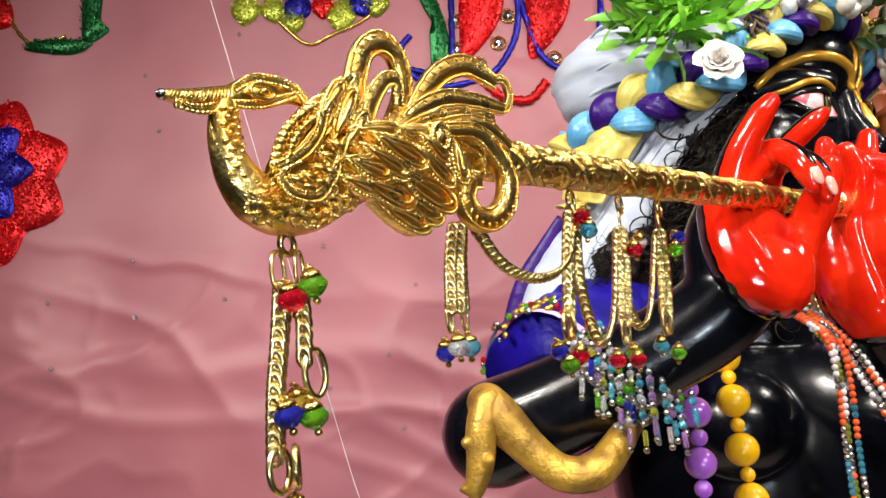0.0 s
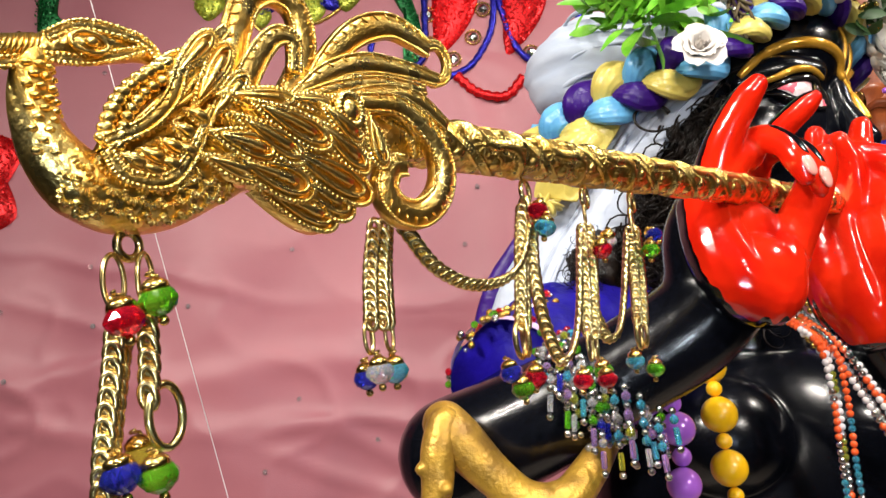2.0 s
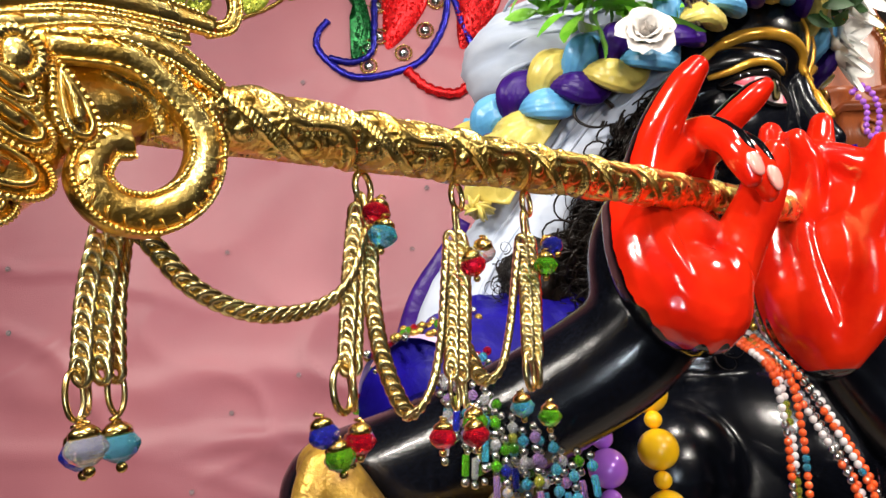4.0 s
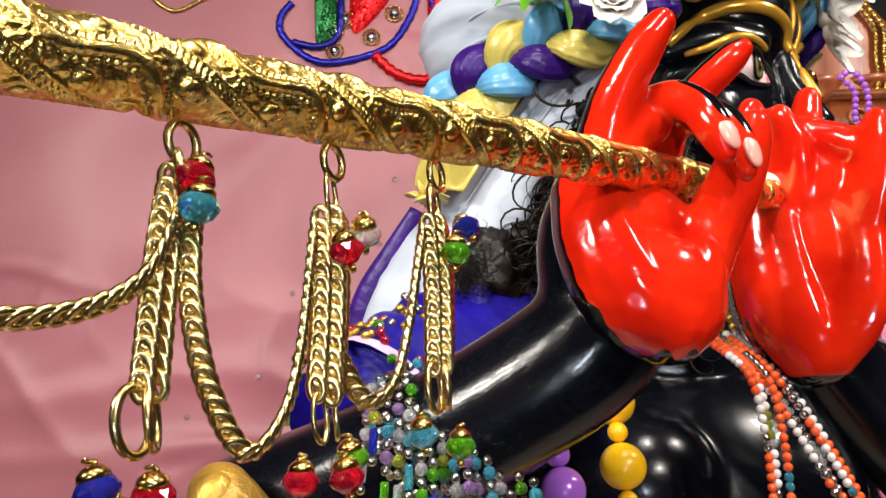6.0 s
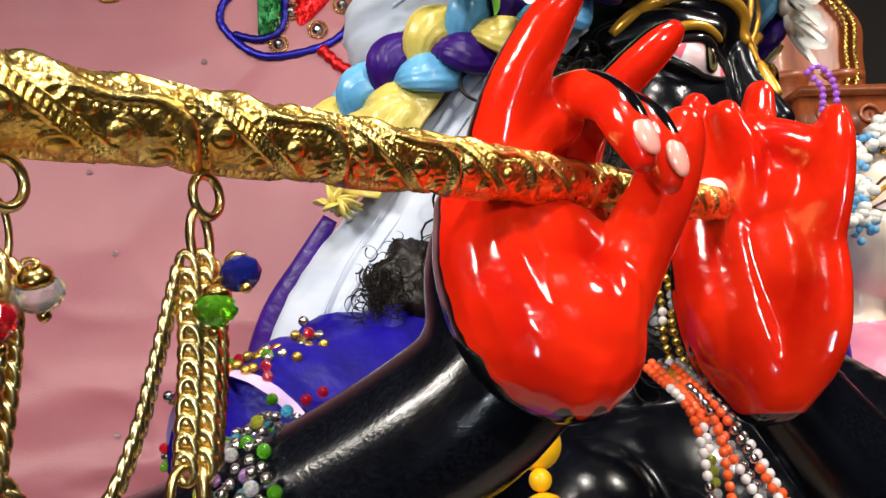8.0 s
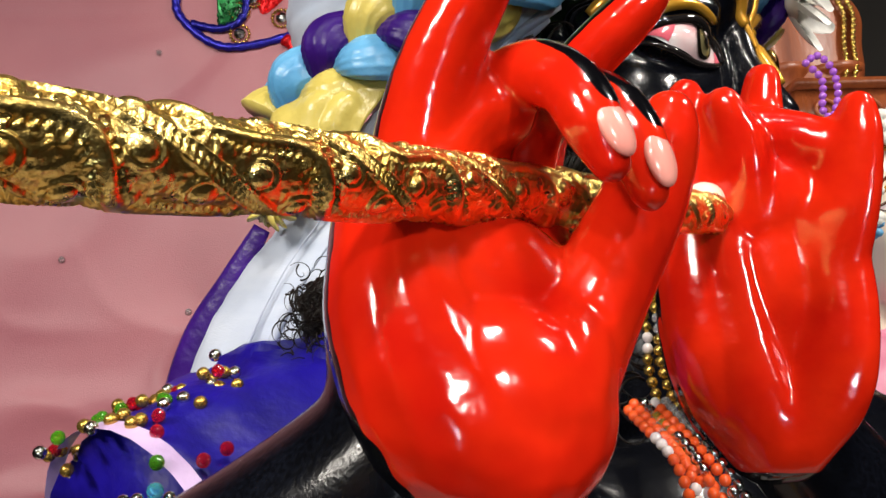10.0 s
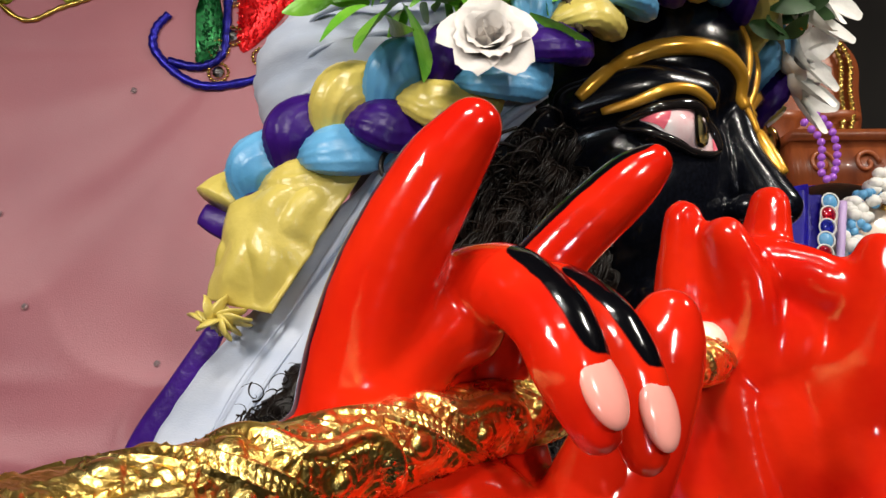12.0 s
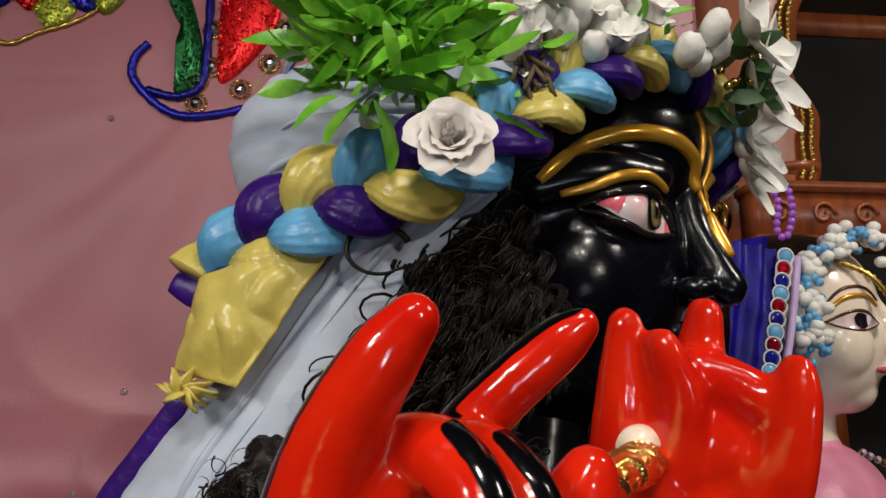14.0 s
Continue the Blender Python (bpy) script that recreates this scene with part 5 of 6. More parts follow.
def cloth_piece(name, corners, bulge, material, label, category, **kw):
    ob = tagged(part(name, sheet(corners, bulge, **kw), material), label, category)
    md = ob.modifiers.new("cloth", "SOLIDIFY")
    md.thickness = 0.0012
    return ob


cloth_piece("yellow_scarf", ((0.129, 0.562, 1.426), (0.181, 0.546, 1.440), (0.146, 0.548, 1.384), (0.1205, 0.562, 1.392)), 0.010, YELLOW_SATIN, "crumpled yellow satin scarf tied under the braid", "scarf", ripple=0.0024, freq=42, fold=0.10)
knot = thing("scarf_knot", "tied knot of yellow satin at the scarf's end", "knot")
rk = random.Random(17)
for k in range(11):
    g, far = rk.uniform(-0.6, 6.0), rk.uniform(0.005, 0.011)
    p = np.array((0.126, 0.558, 1.383))
    tip = p + (far * math.cos(g), rk.uniform(-0.008, 0.0), 0.8 * far * math.sin(g))
    part("fold", tube(curve([p, (p + tip) / 2 + (0, -0.006, 0), tip], 6), lambda t: 0.0046 * (1 - 0.35 * t), 10, flat=0.30, side=(math.cos(g + 1.2), 0.5, math.sin(g + 1.2))), YELLOW_SATIN, knot)
end = thing("ribbon_end", "short blue and purple ribbon ends at the braid's tip", "ribbon")
for dz, mt, dx in ((-0.004, PURPLE_SATIN, 0.0), (0.012, BLUE_SATIN, 0.008)):
    part("tip", tube(curve([(0.134, 0.572, 1.424 + dz), (0.122 + dx, 0.574, 1.428 + dz), (0.114 + dx, 0.576, 1.432 + dz)], 6), lambda t: 0.008 * (1 - 0.45 * t), 10, flat=0.35), mt, end)
ribbon_line = curve([(0.121, 0.574, 1.382), (0.108, 0.578, 1.360), (0.094, 0.582, 1.335), (0.086, 0.585, 1.30), (0.085, 0.58, 1.26)], 8)
tagged(part("purple_ribbon", tube(ribbon_line, lambda t: 0.004 + 0.010 * t, 12, side=(0.2, 1, 0), flat=0.25), PURPLE_SATIN), "deep purple ribbon hanging below the scarf knot", "ribbon")

# curled black hair
hair = thing("wig", "curly black hair beside the statue's face", "wig")
rh = random.Random(11)
part("hair_base", wrinkled(ball((0.218, 0.630, 1.415), (0.056, 0.058, 0.066), 36, 48), 0.010, 60), HAIR, hair)
part("hair_base", wrinkled(ball((0.185, 0.600, 1.345), (0.050, 0.040, 0.060), 36, 48), 0.012, 60), HAIR, hair)
curls, locks = [], []
for k in range(380):
    u = rh.random()
    c = np.array((0.150 + 0.098 * u + rh.gauss(0, 0.006), 0.572 - 0.02 * math.sin(math.pi * u) + rh.gauss(0, 0.006), 1.32 + 0.115 * u + rh.gauss(0, 0.020)))
    if c[2] > 1.335 + (c[0] - 0.11) * 0.95:
        c[2] = 1.335 + (c[0] - 0.11) * 0.95
    if c[0] < 0.172:
        continue
    turns, r, ph = rh.uniform(1.2, 2.2), rh.uniform(0.006, 0.011), rh.uniform(0, 6)
    axis = unit((rh.uniform(-0.6, 0.6), -0.4, rh.uniform(-1, -0.4)))
    s1 = unit(np.cross(axis, (1, 0.2, 0)))
    s2 = np.cross(axis, s1)
    pts = [c + axis * 0.022 * t * turns / 2 + r * (1 - 0.3 * t) * (s1 * math.cos(ph + t * turns * 6.28) + s2 * math.sin(ph + t * turns * 6.28)) for t in np.linspace(0, 1, 22)]
    curls.append(tube(pts, lambda t: 0.0006 * (1.15 - t), 5))
part("curl", tube([np.array((0.1965, 0.541, 1.4345)) + (0.012 * math.cos(g), -0.001 * g, 0.0095 * math.sin(g)) for g in np.linspace(0.4, 5.2, 30)], lambda t: 0.0013 * (1.1 - 0.6 * t), 7), HAIR, hair)
# crimped locks that fall from the turban's edge past the temple and cheek
for k in range(110):
    u, depth = rh.random(), rh.random()
    a = np.array((0.202, 0.548, 1.436)) * (1 - u) + np.array((0.258, 0.566, 1.464)) * u + np.array((0.004, 0.004, -0.040)) * depth + np.array([rh.gauss(0, 0.002) for _ in range(3)])
    fall = np.array((0.012 + 0.010 * rh.random(), -0.002 + 0.004 * u, -0.036 - 0.012 * rh.random()))
    across = unit(np.cross(fall, (0, -1, 0)))
    ph, waves, amp = rh.uniform(0, 6), rh.uniform(2.0, 3.2), rh.uniform(0.0030, 0.0055)
    for q in range(7):
        o = np.array([rh.gauss(0, 0.0009) for _ in range(3)])
        pts = [a + o + fall * t + across * amp * math.sin(ph + 0.25 * q * 0.3 + t * waves * 6.28) + np.array((0, -amp * 0.8 * math.cos(ph + t * waves * 6.28) - 0.004 * math.sin(math.pi * t), 0)) for t in np.linspace(0, 1, 26)]
        locks.append(tube(pts, lambda t: 0.00042 * (1.15 - 0.5 * t), 4))
for k in range(110):
    c = np.array((0.248 + rh.gauss(0, 0.012), 0.568 + rh.gauss(0, 0.003), 1.335 + rh.gauss(0, 0.012)))
    r, ph = rh.uniform(0.003, 0.007), rh.uniform(0, 6)
    curls.append(tube([c + (r * math.cos(g + ph), -0.0010 * g, r * math.sin(g + ph) - 0.0016 * g) for g in np.linspace(0, rh.uniform(4, 8), 18)], lambda t: 0.0006 * (1.2 - t), 4))
part("hair_base", wrinkled(ball((0.159, 0.556, 1.338), (0.018, 0.011, 0.028), 30, 40), 0.006, 130), HAIR, hair)
for k in range(150):
    c = np.array((0.146 + rh.gauss(0, 0.006), 0.544 + rh.gauss(0, 0.003), 1.340 + rh.gauss(0, 0.009)))
    r, ph, tw = rh.uniform(0.0015, 0.0045), rh.uniform(0, 6), rh.uniform(-1, 1)
    pts = [c + (r * math.cos(g + ph), -0.0012 * g + 0.3 * r * math.sin(g + tw), r * math.sin(g + ph) - 0.0008 * g) for g in np.linspace(0, rh.uniform(2.5, 6.0), 14)]
    curls.append(tube(pts, lambda t: 0.00034 * (1.2 - t), 4))

tagged(part("curl_mass", join(*curls), HAIR, hair), kind="stuff")
tagged(part("lock_mass", join(*locks), HAIR, hair), kind="stuff")

# ---- flowers and leaves in the headdress ----


def petal(length, width, cup, twist, rows=8, cols=5):
    v, f = [], []
    for j in range(rows):
        t = j / (rows - 1)
        wd = width * math.sin(math.pi * (0.10 + 0.82 * t)) ** 0.7
        for i in range(cols):
            s = i / (cols - 1) * 2 - 1
            v.append((s * wd / 2, -cup * math.sin(t * 1.5) * length + 0.25 * wd * s * s, t * length * (1 - 0.06 * s * s) + twist * s * t * width))
    for j in range(rows - 1):
        for i in range(cols - 1):
            k = j * cols + i
            f.append((k, k + 1, k + cols + 1, k + cols))
    return v, f


def aimed(p, z_dir, spin=0.0):
    q = Vector(z_dir).to_track_quat("Z", "Y").to_matrix().to_4x4()
    return Matrix.Translation(p) @ q @ Matrix.Rotation(spin, 4, "Z")


def rose_petal(length, width, roll, rows=11, cols=11):
    """A broad cupped petal with a soft point, its upper edge rolled outwards and lightly waved."""
    v, f = [], []
    for j in range(rows):
        t = j / (rows - 1)
        wd = width * (0.42 + 0.58 * math.sin(math.pi * (0.08 + 0.50 * t))) * (1.0 if t < 0.7 else (1 - 0.50 * ((t - 0.7) / 0.3) ** 2))
        for i in range(cols):
            s = i / (cols - 1) * 2 - 1
            back = roll * length * (max(0.0, t - 0.55) ** 2 * 2.2 + 0.18 * t * abs(s) ** 3)
            wave = 0.02 * length * math.sin(s * 5 + roll * 9) * t
            v.append((s * wd / 2, 0.42 * wd * s * s * (1 - 0.5 * t) - back + wave, t * length * (1 - 0.05 * s * s)))
    for j in range(rows - 1):
        for i in range(cols - 1):
            k = j * cols + i
            f.append((k, k + 1, k + cols + 1, k + cols))
    return v, f


def rose(c, facing, size, label, seed):
    rr = random.Random(seed)
    top = thing("white_rose", label, "flower", aimed(c, facing), "white roses")
    for ring, (n, ln, tilt) in enumerate(((2, 0.95, -6), (3, 1.0, 6), (4, 1.05, 16), (5, 1.12, 32), (5, 1.18, 52))):
        for k in range(n):
            sh = rose_petal(size * ln, size * (0.62 + 0.20 * ring) * rr.uniform(0.92, 1.08), 0.05 + 0.16 * ring)
            m = Matrix.Rotation(2 * math.pi * k / n + ring * 0.5, 4, "Z") @ Matrix.Translation((0, -0.05 * size * (ring + 1), 0)) @ Matrix.Rotation(radians(tilt + rr.uniform(-8, 8)), 4, "X")
            part("petal", moved(sh, m), ROSE_WHITE, top)
    return top


rose((0.2205, 0.511, 1.466), (-0.05, -0.85, 0.20), 0.0122, "large white fabric rose in front of the braid", 1)
rf = random.Random(21)


def leaf_mesh(length, width, bend):
    v, f = [], []
    for j in range(7):
        t = j / 6
        wd = width * math.sin(math.pi * (0.06 + 0.92 * t)) ** 0.8
        for s in (-1, 0, 1):
            v.append((s * wd / 2, -bend * length * t * t + abs(s) * 0.12 * wd, length * t))
    for j in range(6):
        for i in range(2):
            k = j * 3 + i
            f.append((k, k + 1, k + 4, k + 3))
    return v, f


blade_meshes = []
for k in range(6):
    me = mesh_of("leaf", *leaf_mesh(0.015 + 0.004 * (k % 3), 0.0056 + 0.0018 * (k % 2), 0.26 * (k - 2)))
    me.materials.append(LEAF)
    blade_meshes.append(me)
sprig = thing("green_sprig", "bright green artificial foliage tucked into the turban", "foliage")
for k in range(299):
    c = Vector((0.203 + rf.gauss(0, 0.017), 0.535 + rf.gauss(0, 0.010), 1.519 + rf.gauss(0, 0.014)))
    d = Vector((c.x - 0.203 + rf.gauss(0, 0.012), -0.014 + rf.gauss(0, 0.010), (c.z - 1.515) * 0.8 + rf.gauss(0, 0.010)))
    part("leaf", rf.choice(blade_meshes), LEAF, sprig, m=aimed(c, d, rf.uniform(0, 6)))
big = mesh_of("leaf", *leaf_mesh(0.030, 0.020, 0.15))
big.materials.append(LEAF)
for p, d in (((0.193, 0.518, 1.486), (0.35, -0.15, -1)), ((0.193, 0.522, 1.490), (-0.35, -0.2, -0.4)), ((0.196, 0.521, 1.492), (0.9, -0.2, -0.15)), ((0.180, 0.53, 1.512), (-0.9, -0.2, 0.7))):
    part("leaf", big, LEAF, sprig, m=aimed(p, d, 0))
bud_mesh = mesh_of("bud", *wrinkled(ball((0, 0, 0), (0.0065, 0.0065, 0.0085), 10, 12), 0.0012, 300))
bud_mesh.materials.append(PETAL)
spray = thing("blossom_spray", "spray of small white blossoms and buds over the braid", "flowers")
for k in range(70):
    u = rf.random()
    c = Vector((0.236 + 0.11 * u + rf.gauss(0, 0.004), 0.528 + 0.030 * u + rf.gauss(0, 0.006), 1.512 + 0.028 * math.sin(u * 2.2) + rf.gauss(0, 0.008)))
    d = Vector((rf.gauss(0, 0.4), -1, rf.gauss(0.3, 0.4)))
    if k % 3 == 0:
        part("bud", bud_mesh, PETAL, spray, m=aimed(c, d))
    elif k % 3 == 1:
        for q in range(5):
            part("petal", petal(0.009, 0.007, 0.1, 0), PETAL, spray, m=aimed(c, d) @ Matrix.Rotation(q * 1.257, 4, "Z") @ Matrix.Rotation(radians(60), 4, "X"))
    else:
        part("leaf", rf.choice(blade_meshes), LEAF, spray, m=aimed(c, d, rf.uniform(0, 6)) @ Matrix.Scale(0.6, 4))
for k in range(14):
    c = Vector((0.25 + rf.gauss(0, 0.008), 0.530, 1.508 + rf.gauss(0, 0.008)))
    part("stem", tube([c, c + Vector((rf.gauss(0, 0.006), -0.004, rf.gauss(0, 0.01)))], 0.0011, 5), STEM, spray)
lily_row = [(0.368, 0.575, 1.549), (0.384, 0.590, 1.537), (0.376, 0.590, 1.524), (0.380, 0.605, 1.514), (0.374, 0.605, 1.502), (0.380, 0.612, 1.496)]
for k, c in enumerate(lily_row):
    top = thing("white_lily", "white fabric lily at the turban's edge", "flower", aimed(c, (0.6, -0.7, 0.2 - 0.2 * (k % 2))), "white lilies")
    for q in range(5):
        part("petal", petal(0.029, 0.017, 0.28, 0.12), PETAL, top, m=Matrix.Rotation(q * 1.257 + k, 4, "Z") @ Matrix.Rotation(radians(48), 4, "X"))

# ---- sleeve, necklaces, bracelet ----
sleeve = thing("sleeve", "royal blue silk sleeve with a jewelled lilac hem", "sleeve")
part("silk", wrinkled(tube(curve([(0.098, 0.505, 1.266), (0.120, 0.537, 1.278), (0.150, 0.575, 1.292), (0.185, 0.615, 1.31)], 10), lambda t: 0.040 + 0.012 * t, 30), 0.006, 50), ROYAL_BLUE, sleeve)
part("hem", tube(curve([(0.0955, 0.5015, 1.265), (0.099, 0.506, 1.267)], 6), 0.0425, 30, caps=False), LILAC, sleeve, "lilac satin hem")
rs = random.Random(31)
ax_s = unit((0.022, 0.032, 0.014))
p1 = unit(np.cross(ax_s, (0, 0, 1)))
p2 = np.cross(ax_s, p1)
hem_beads = {}
for nm, mt in (("gold_bead", GOLD_BEAD), ("silver_bead", SILVER), ("ruby", RUBY), ("emerald", EMERALD)):
    hem_beads[nm] = mesh_of(nm, *ball((0, 0, 0), 0.0022, 6, 8))
    hem_beads[nm].materials.append(mt)
for k in range(120):
    g, t = rs.uniform(0, 6.28), rs.uniform(-0.4, 1.0)
    c = np.array((0.098, 0.505, 1.266)) + ax_s * t * 0.022 + (p1 * math.cos(g) + p2 * math.sin(g)) * 0.0435
    part("bead", hem_beads[rs.choice(("gold_bead", "gold_bead", "silver_bead", "ruby", "emerald"))], GOLD_BEAD, sleeve, m=Matrix.Translation(c))
shawl = thing("blue_shawl", "royal blue silk shawl with a beaded gold edge over the shoulder", "shawl")
part("silk", sheet(((0.094, 0.555, 1.312), (0.165, 0.550, 1.334), (0.200, 0.530, 1.262), (0.080, 0.530, 1.268)), 0.016, ripple=0.006, freq=40), ROYAL_BLUE, shawl)
part("hem_band", tube(curve([(0.078, 0.517, 1.287), (0.092, 0.513, 1.294), (0.106, 0.510, 1.300), (0.118, 0.510, 1.305), (0.128, 0.512, 1.308)], 10), lambda t: 0.0062 * (0.8 + 0.3 * math.sin(math.pi * t)), 14, flat=0.35, side=(0.3, -1, 0.2)), HEM_WHITE, shawl, "pale lilac satin band")
for x, z, mt in ((0.124, 1.3075, EMERALD), (0.113, 1.3040, RUBY), (0.101, 1.2985, AQUA)):
    part("hem_gem", ball((x, 0.5070, z), (0.0030, 0.0016, 0.0022), 6, 10), mt, shawl, mt.name.replace("_", " "), smooth=False)
for k in range(110):
    u = rs.random()
    c = (0.074 + 0.046 * u + rs.gauss(0, 0.003), 0.517 + rs.gauss(0, 0.003), 1.298 + 0.018 * u + rs.gauss(0, 0.0045))
    part("bead", hem_beads[rs.choice(("gold_bead", "gold_bead", "gold_bead", "silver_bead", "ruby"))], GOLD_BEAD, shawl, m=Matrix.Translation(c))


def bead_string(name, line, r, material, label, small=None, gap=1.0, seed=0, mix=None):
    """Beads threaded on a line; small: radius of spacers between them."""
    top = thing(name, label, "necklace")
    pts = np.array(curve(line, 20))
    run = np.concatenate(([0], np.cumsum(np.linalg.norm(np.diff(pts, axis=0), axis=1))))
    s, rr, flip, left, mt = 0.0, random.Random(seed), False, 0, material
    made = {}
    while s < run[-1]:
        rad = small if small and flip else r
        if mix and left <= 0:
            mt, left = rr.choice(mix), rr.choice((1, 2, 2, 3, 5))
        left -= 1
        key = (rad, mt.name)
        if key not in made:
            made[key] = mesh_of("bead", *ball((0, 0, 0), rad, 12 if rad > 0.004 else 6, 18 if rad > 0.004 else 8))
            made[key].materials.append(mt)
        nxt = rad if not small else (small if not flip else r)
        c = [np.interp(s, run, pts[:, k]) for k in range(3)]
        part("bead", made[key], mt, top, m=Matrix.Translation(c))
        s += (rad + nxt) * gap
        flip = not flip
    return top


bead_string("bead_necklace", [(0.205, 0.520, 1.292), (0.2025, 0.497, 1.274), (0.203, 0.490, 1.251), (0.2045, 0.488, 1.225), (0.207, 0.487, 1.200), (0.21, 0.487, 1.14), (0.23, 0.49, 1.06)], 0.0095, PEARL_GOLD, "string of large golden pearl beads with small spacers", small=0.0042)
bead_string("bead_necklace", [(0.172, 0.475, 1.268), (0.1735, 0.465, 1.250), (0.174, 0.462, 1.230), (0.174, 0.462, 1.205), (0.178, 0.465, 1.15), (0.19, 0.47, 1.06)], 0.0085, PEARL_PURPLE, "string of large purple pearl beads with small spacers", small=0.0048)
for k in range(7):
    dx, dy = 0.0036 * (k % 4), 0.003 * (k % 2)
    if k < 3:
        line = [(0.252 + dx, 0.515, 1.302), (0.257 + dx, 0.486 + dy, 1.285), (0.259 + dx, 0.480 + dy, 1.258), (0.259 + dx, 0.480 + dy, 1.225), (0.261 + dx, 0.482 + dy, 1.19), (0.265 + dx, 0.487, 1.12)]
    else:
        line = [(0.254 + dx, 0.515, 1.304), (0.262 + dx, 0.488 + dy, 1.284), (0.275 + dx, 0.483 + dy, 1.258), (0.289 + dx, 0.483 + dy, 1.228), (0.299 + dx, 0.486 + dy, 1.19), (0.306 + dx, 0.49, 1.12)]
    bead_string("coral_strand", line, 0.0019, CORAL, "strand of tiny coral, white and blue glass beads", seed=k,
                mix=(CORAL, CORAL, SILVER, CORAL, WHITE_BEAD, AQUA) if k % 2 == 0 else (CORAL, CLEAR, SILVER, WHITE_BEAD, SILVER, PERIDOT))
# jewelled collar that hangs from the neck, and small curls behind it
for k in range(3):
    bead_string("jewelled_collar", [(x + 0.004 * k, y - 0.002 * k, z + 0.003 * k) for x, y, z in [(0.2717, 0.560, 1.3530), (0.2726, 0.552, 1.3317), (0.2709, 0.548, 1.3148), (0.2759, 0.545, 1.2957), (0.2888, 0.545, 1.2796)]], 0.0022, GOLD_BEAD,
                "collar of pale gold and clear beads under the chin", seed=90 + k, mix=(GOLD_BEAD, CLEAR, WHITE_BEAD, GOLD_BEAD))
# beaded bracelet with hanging fringe on the forearm
bracelet = thing("beaded_bracelet", "bracelet of silver beads with a fringe of coloured glass", "bracelet")
BR_C, BR_A = np.array((0.126, 0.432, 1.264)), unit((0.85, -0.2, 0.48))
b1 = unit(np.cross(BR_A, (0, 1, 0)))
b2 = np.cross(BR_A, b1)
tube_meshes = {}
for mt in (AQUA, EMERALD, PERIDOT, VIOLET, SAPPHIRE, CLEAR):
    tube_meshes[mt.name] = mesh_of("glass_tube", *lathe([(0.0010, -0.0036), (0.0013, -0.003), (0.0013, 0.003), (0.0010, 0.0036)], 8))
    tube_meshes[mt.name].materials.append(mt)
    tube_meshes[mt.name + "b"] = mesh_of("glass_bead", *ball((0, 0, 0), 0.0020, 6, 8))
    tube_meshes[mt.name + "b"].materials.append(mt)
silver_mesh = mesh_of("silver_bead", *ball((0, 0, 0), 0.0016, 6, 8))
silver_mesh.materials.append(SILVER)
rb = random.Random(51)
for row in range(5):
    for k in range(40):
        g = 2 * math.pi * k / 40
        c = BR_C + BR_A * (0.0040 * row - 0.010 + rb.gauss(0, 0.001)) + (b1 * math.cos(g) + b2 * math.sin(g)) * (0.0262 + rb.random() * 0.002)
        if (k + row) % 3 == 0:
            mt = rb.choice((AQUA, EMERALD, PERIDOT, VIOLET, CLEAR))
            part("glass_bead", tube_meshes[mt.name + "b"], mt, bracelet, m=Matrix.Translation(c))
        else:
            part("silver_bead", silver_mesh, SILVER, bracelet, m=Matrix.Translation(c))
for k in range(16):
    u = k / 15
    p = np.array((0.106 + 0.048 * u, 0.399 + rb.gauss(0, 0.003), 1.276 - 0.024 * u + rb.gauss(0, 0.003)))
    lng = int(3 + 3.5 * math.sin(math.pi * u) + rb.random() * 2)
    d = unit((0.25 * (u - 0.4), rb.gauss(0, 0.08), -1))
    for q in range(lng):
        mt = rb.choice((AQUA, EMERALD, PERIDOT, VIOLET, SAPPHIRE, CLEAR, CLEAR, AQUA, AQUA, AQUA))
        if q == lng - 1:
            part("glass_tube", tube_meshes[mt.name], mt, bracelet, m=aimed(p + d * 0.003, d))
            p = p + d * 0.0085
            part("silver_bead", silver_mesh, SILVER, bracelet, m=Matrix.Translation(p))
        elif q % 2:
            part("glass_bead", tube_meshes[mt.name + "b"], mt, bracelet, m=Matrix.Translation(p))
            p = p + d * 0.0037
        else:
            part("silver_bead", silver_mesh, SILVER, bracelet, m=Matrix.Translation(p))
            p = p + d * 0.0036
# gilded armlet below the elbow: a curved limb with a knobbed end
armlet = thing("gilded_armlet", "curved gilded armlet with a knobbed serpent head", "armlet")
arm_line = [(0.060, 0.412, 1.252, 0.0100), (0.066, 0.410, 1.245, 0.0108), (0.080, 0.409, 1.230, 0.0090), (0.094, 0.409, 1.219, 0.0088), (0.110, 0.411, 1.219, 0.0088), (0.122, 0.417, 1.230, 0.0078), (0.131, 0.425, 1.241, 0.0065)]
part("curved_limb", melt(limb(arm_line), 0.0010, 4), OLD_GOLD, armlet)
part("serpent_head", melt(join(limb([(0.060, 0.408, 1.252, 0.0080), (0.057, 0.405, 1.240, 0.0078), (0.056, 0.404, 1.225, 0.0068), (0.053, 0.404, 1.213, 0.0050)]), ball((0.050, 0.402, 1.234), 0.0030), ball((0.0505, 0.404, 1.213), (0.005, 0.003, 0.003)), ball((0.060, 0.398, 1.226), 0.003)), 0.0008, 3), OLD_GOLD, armlet)

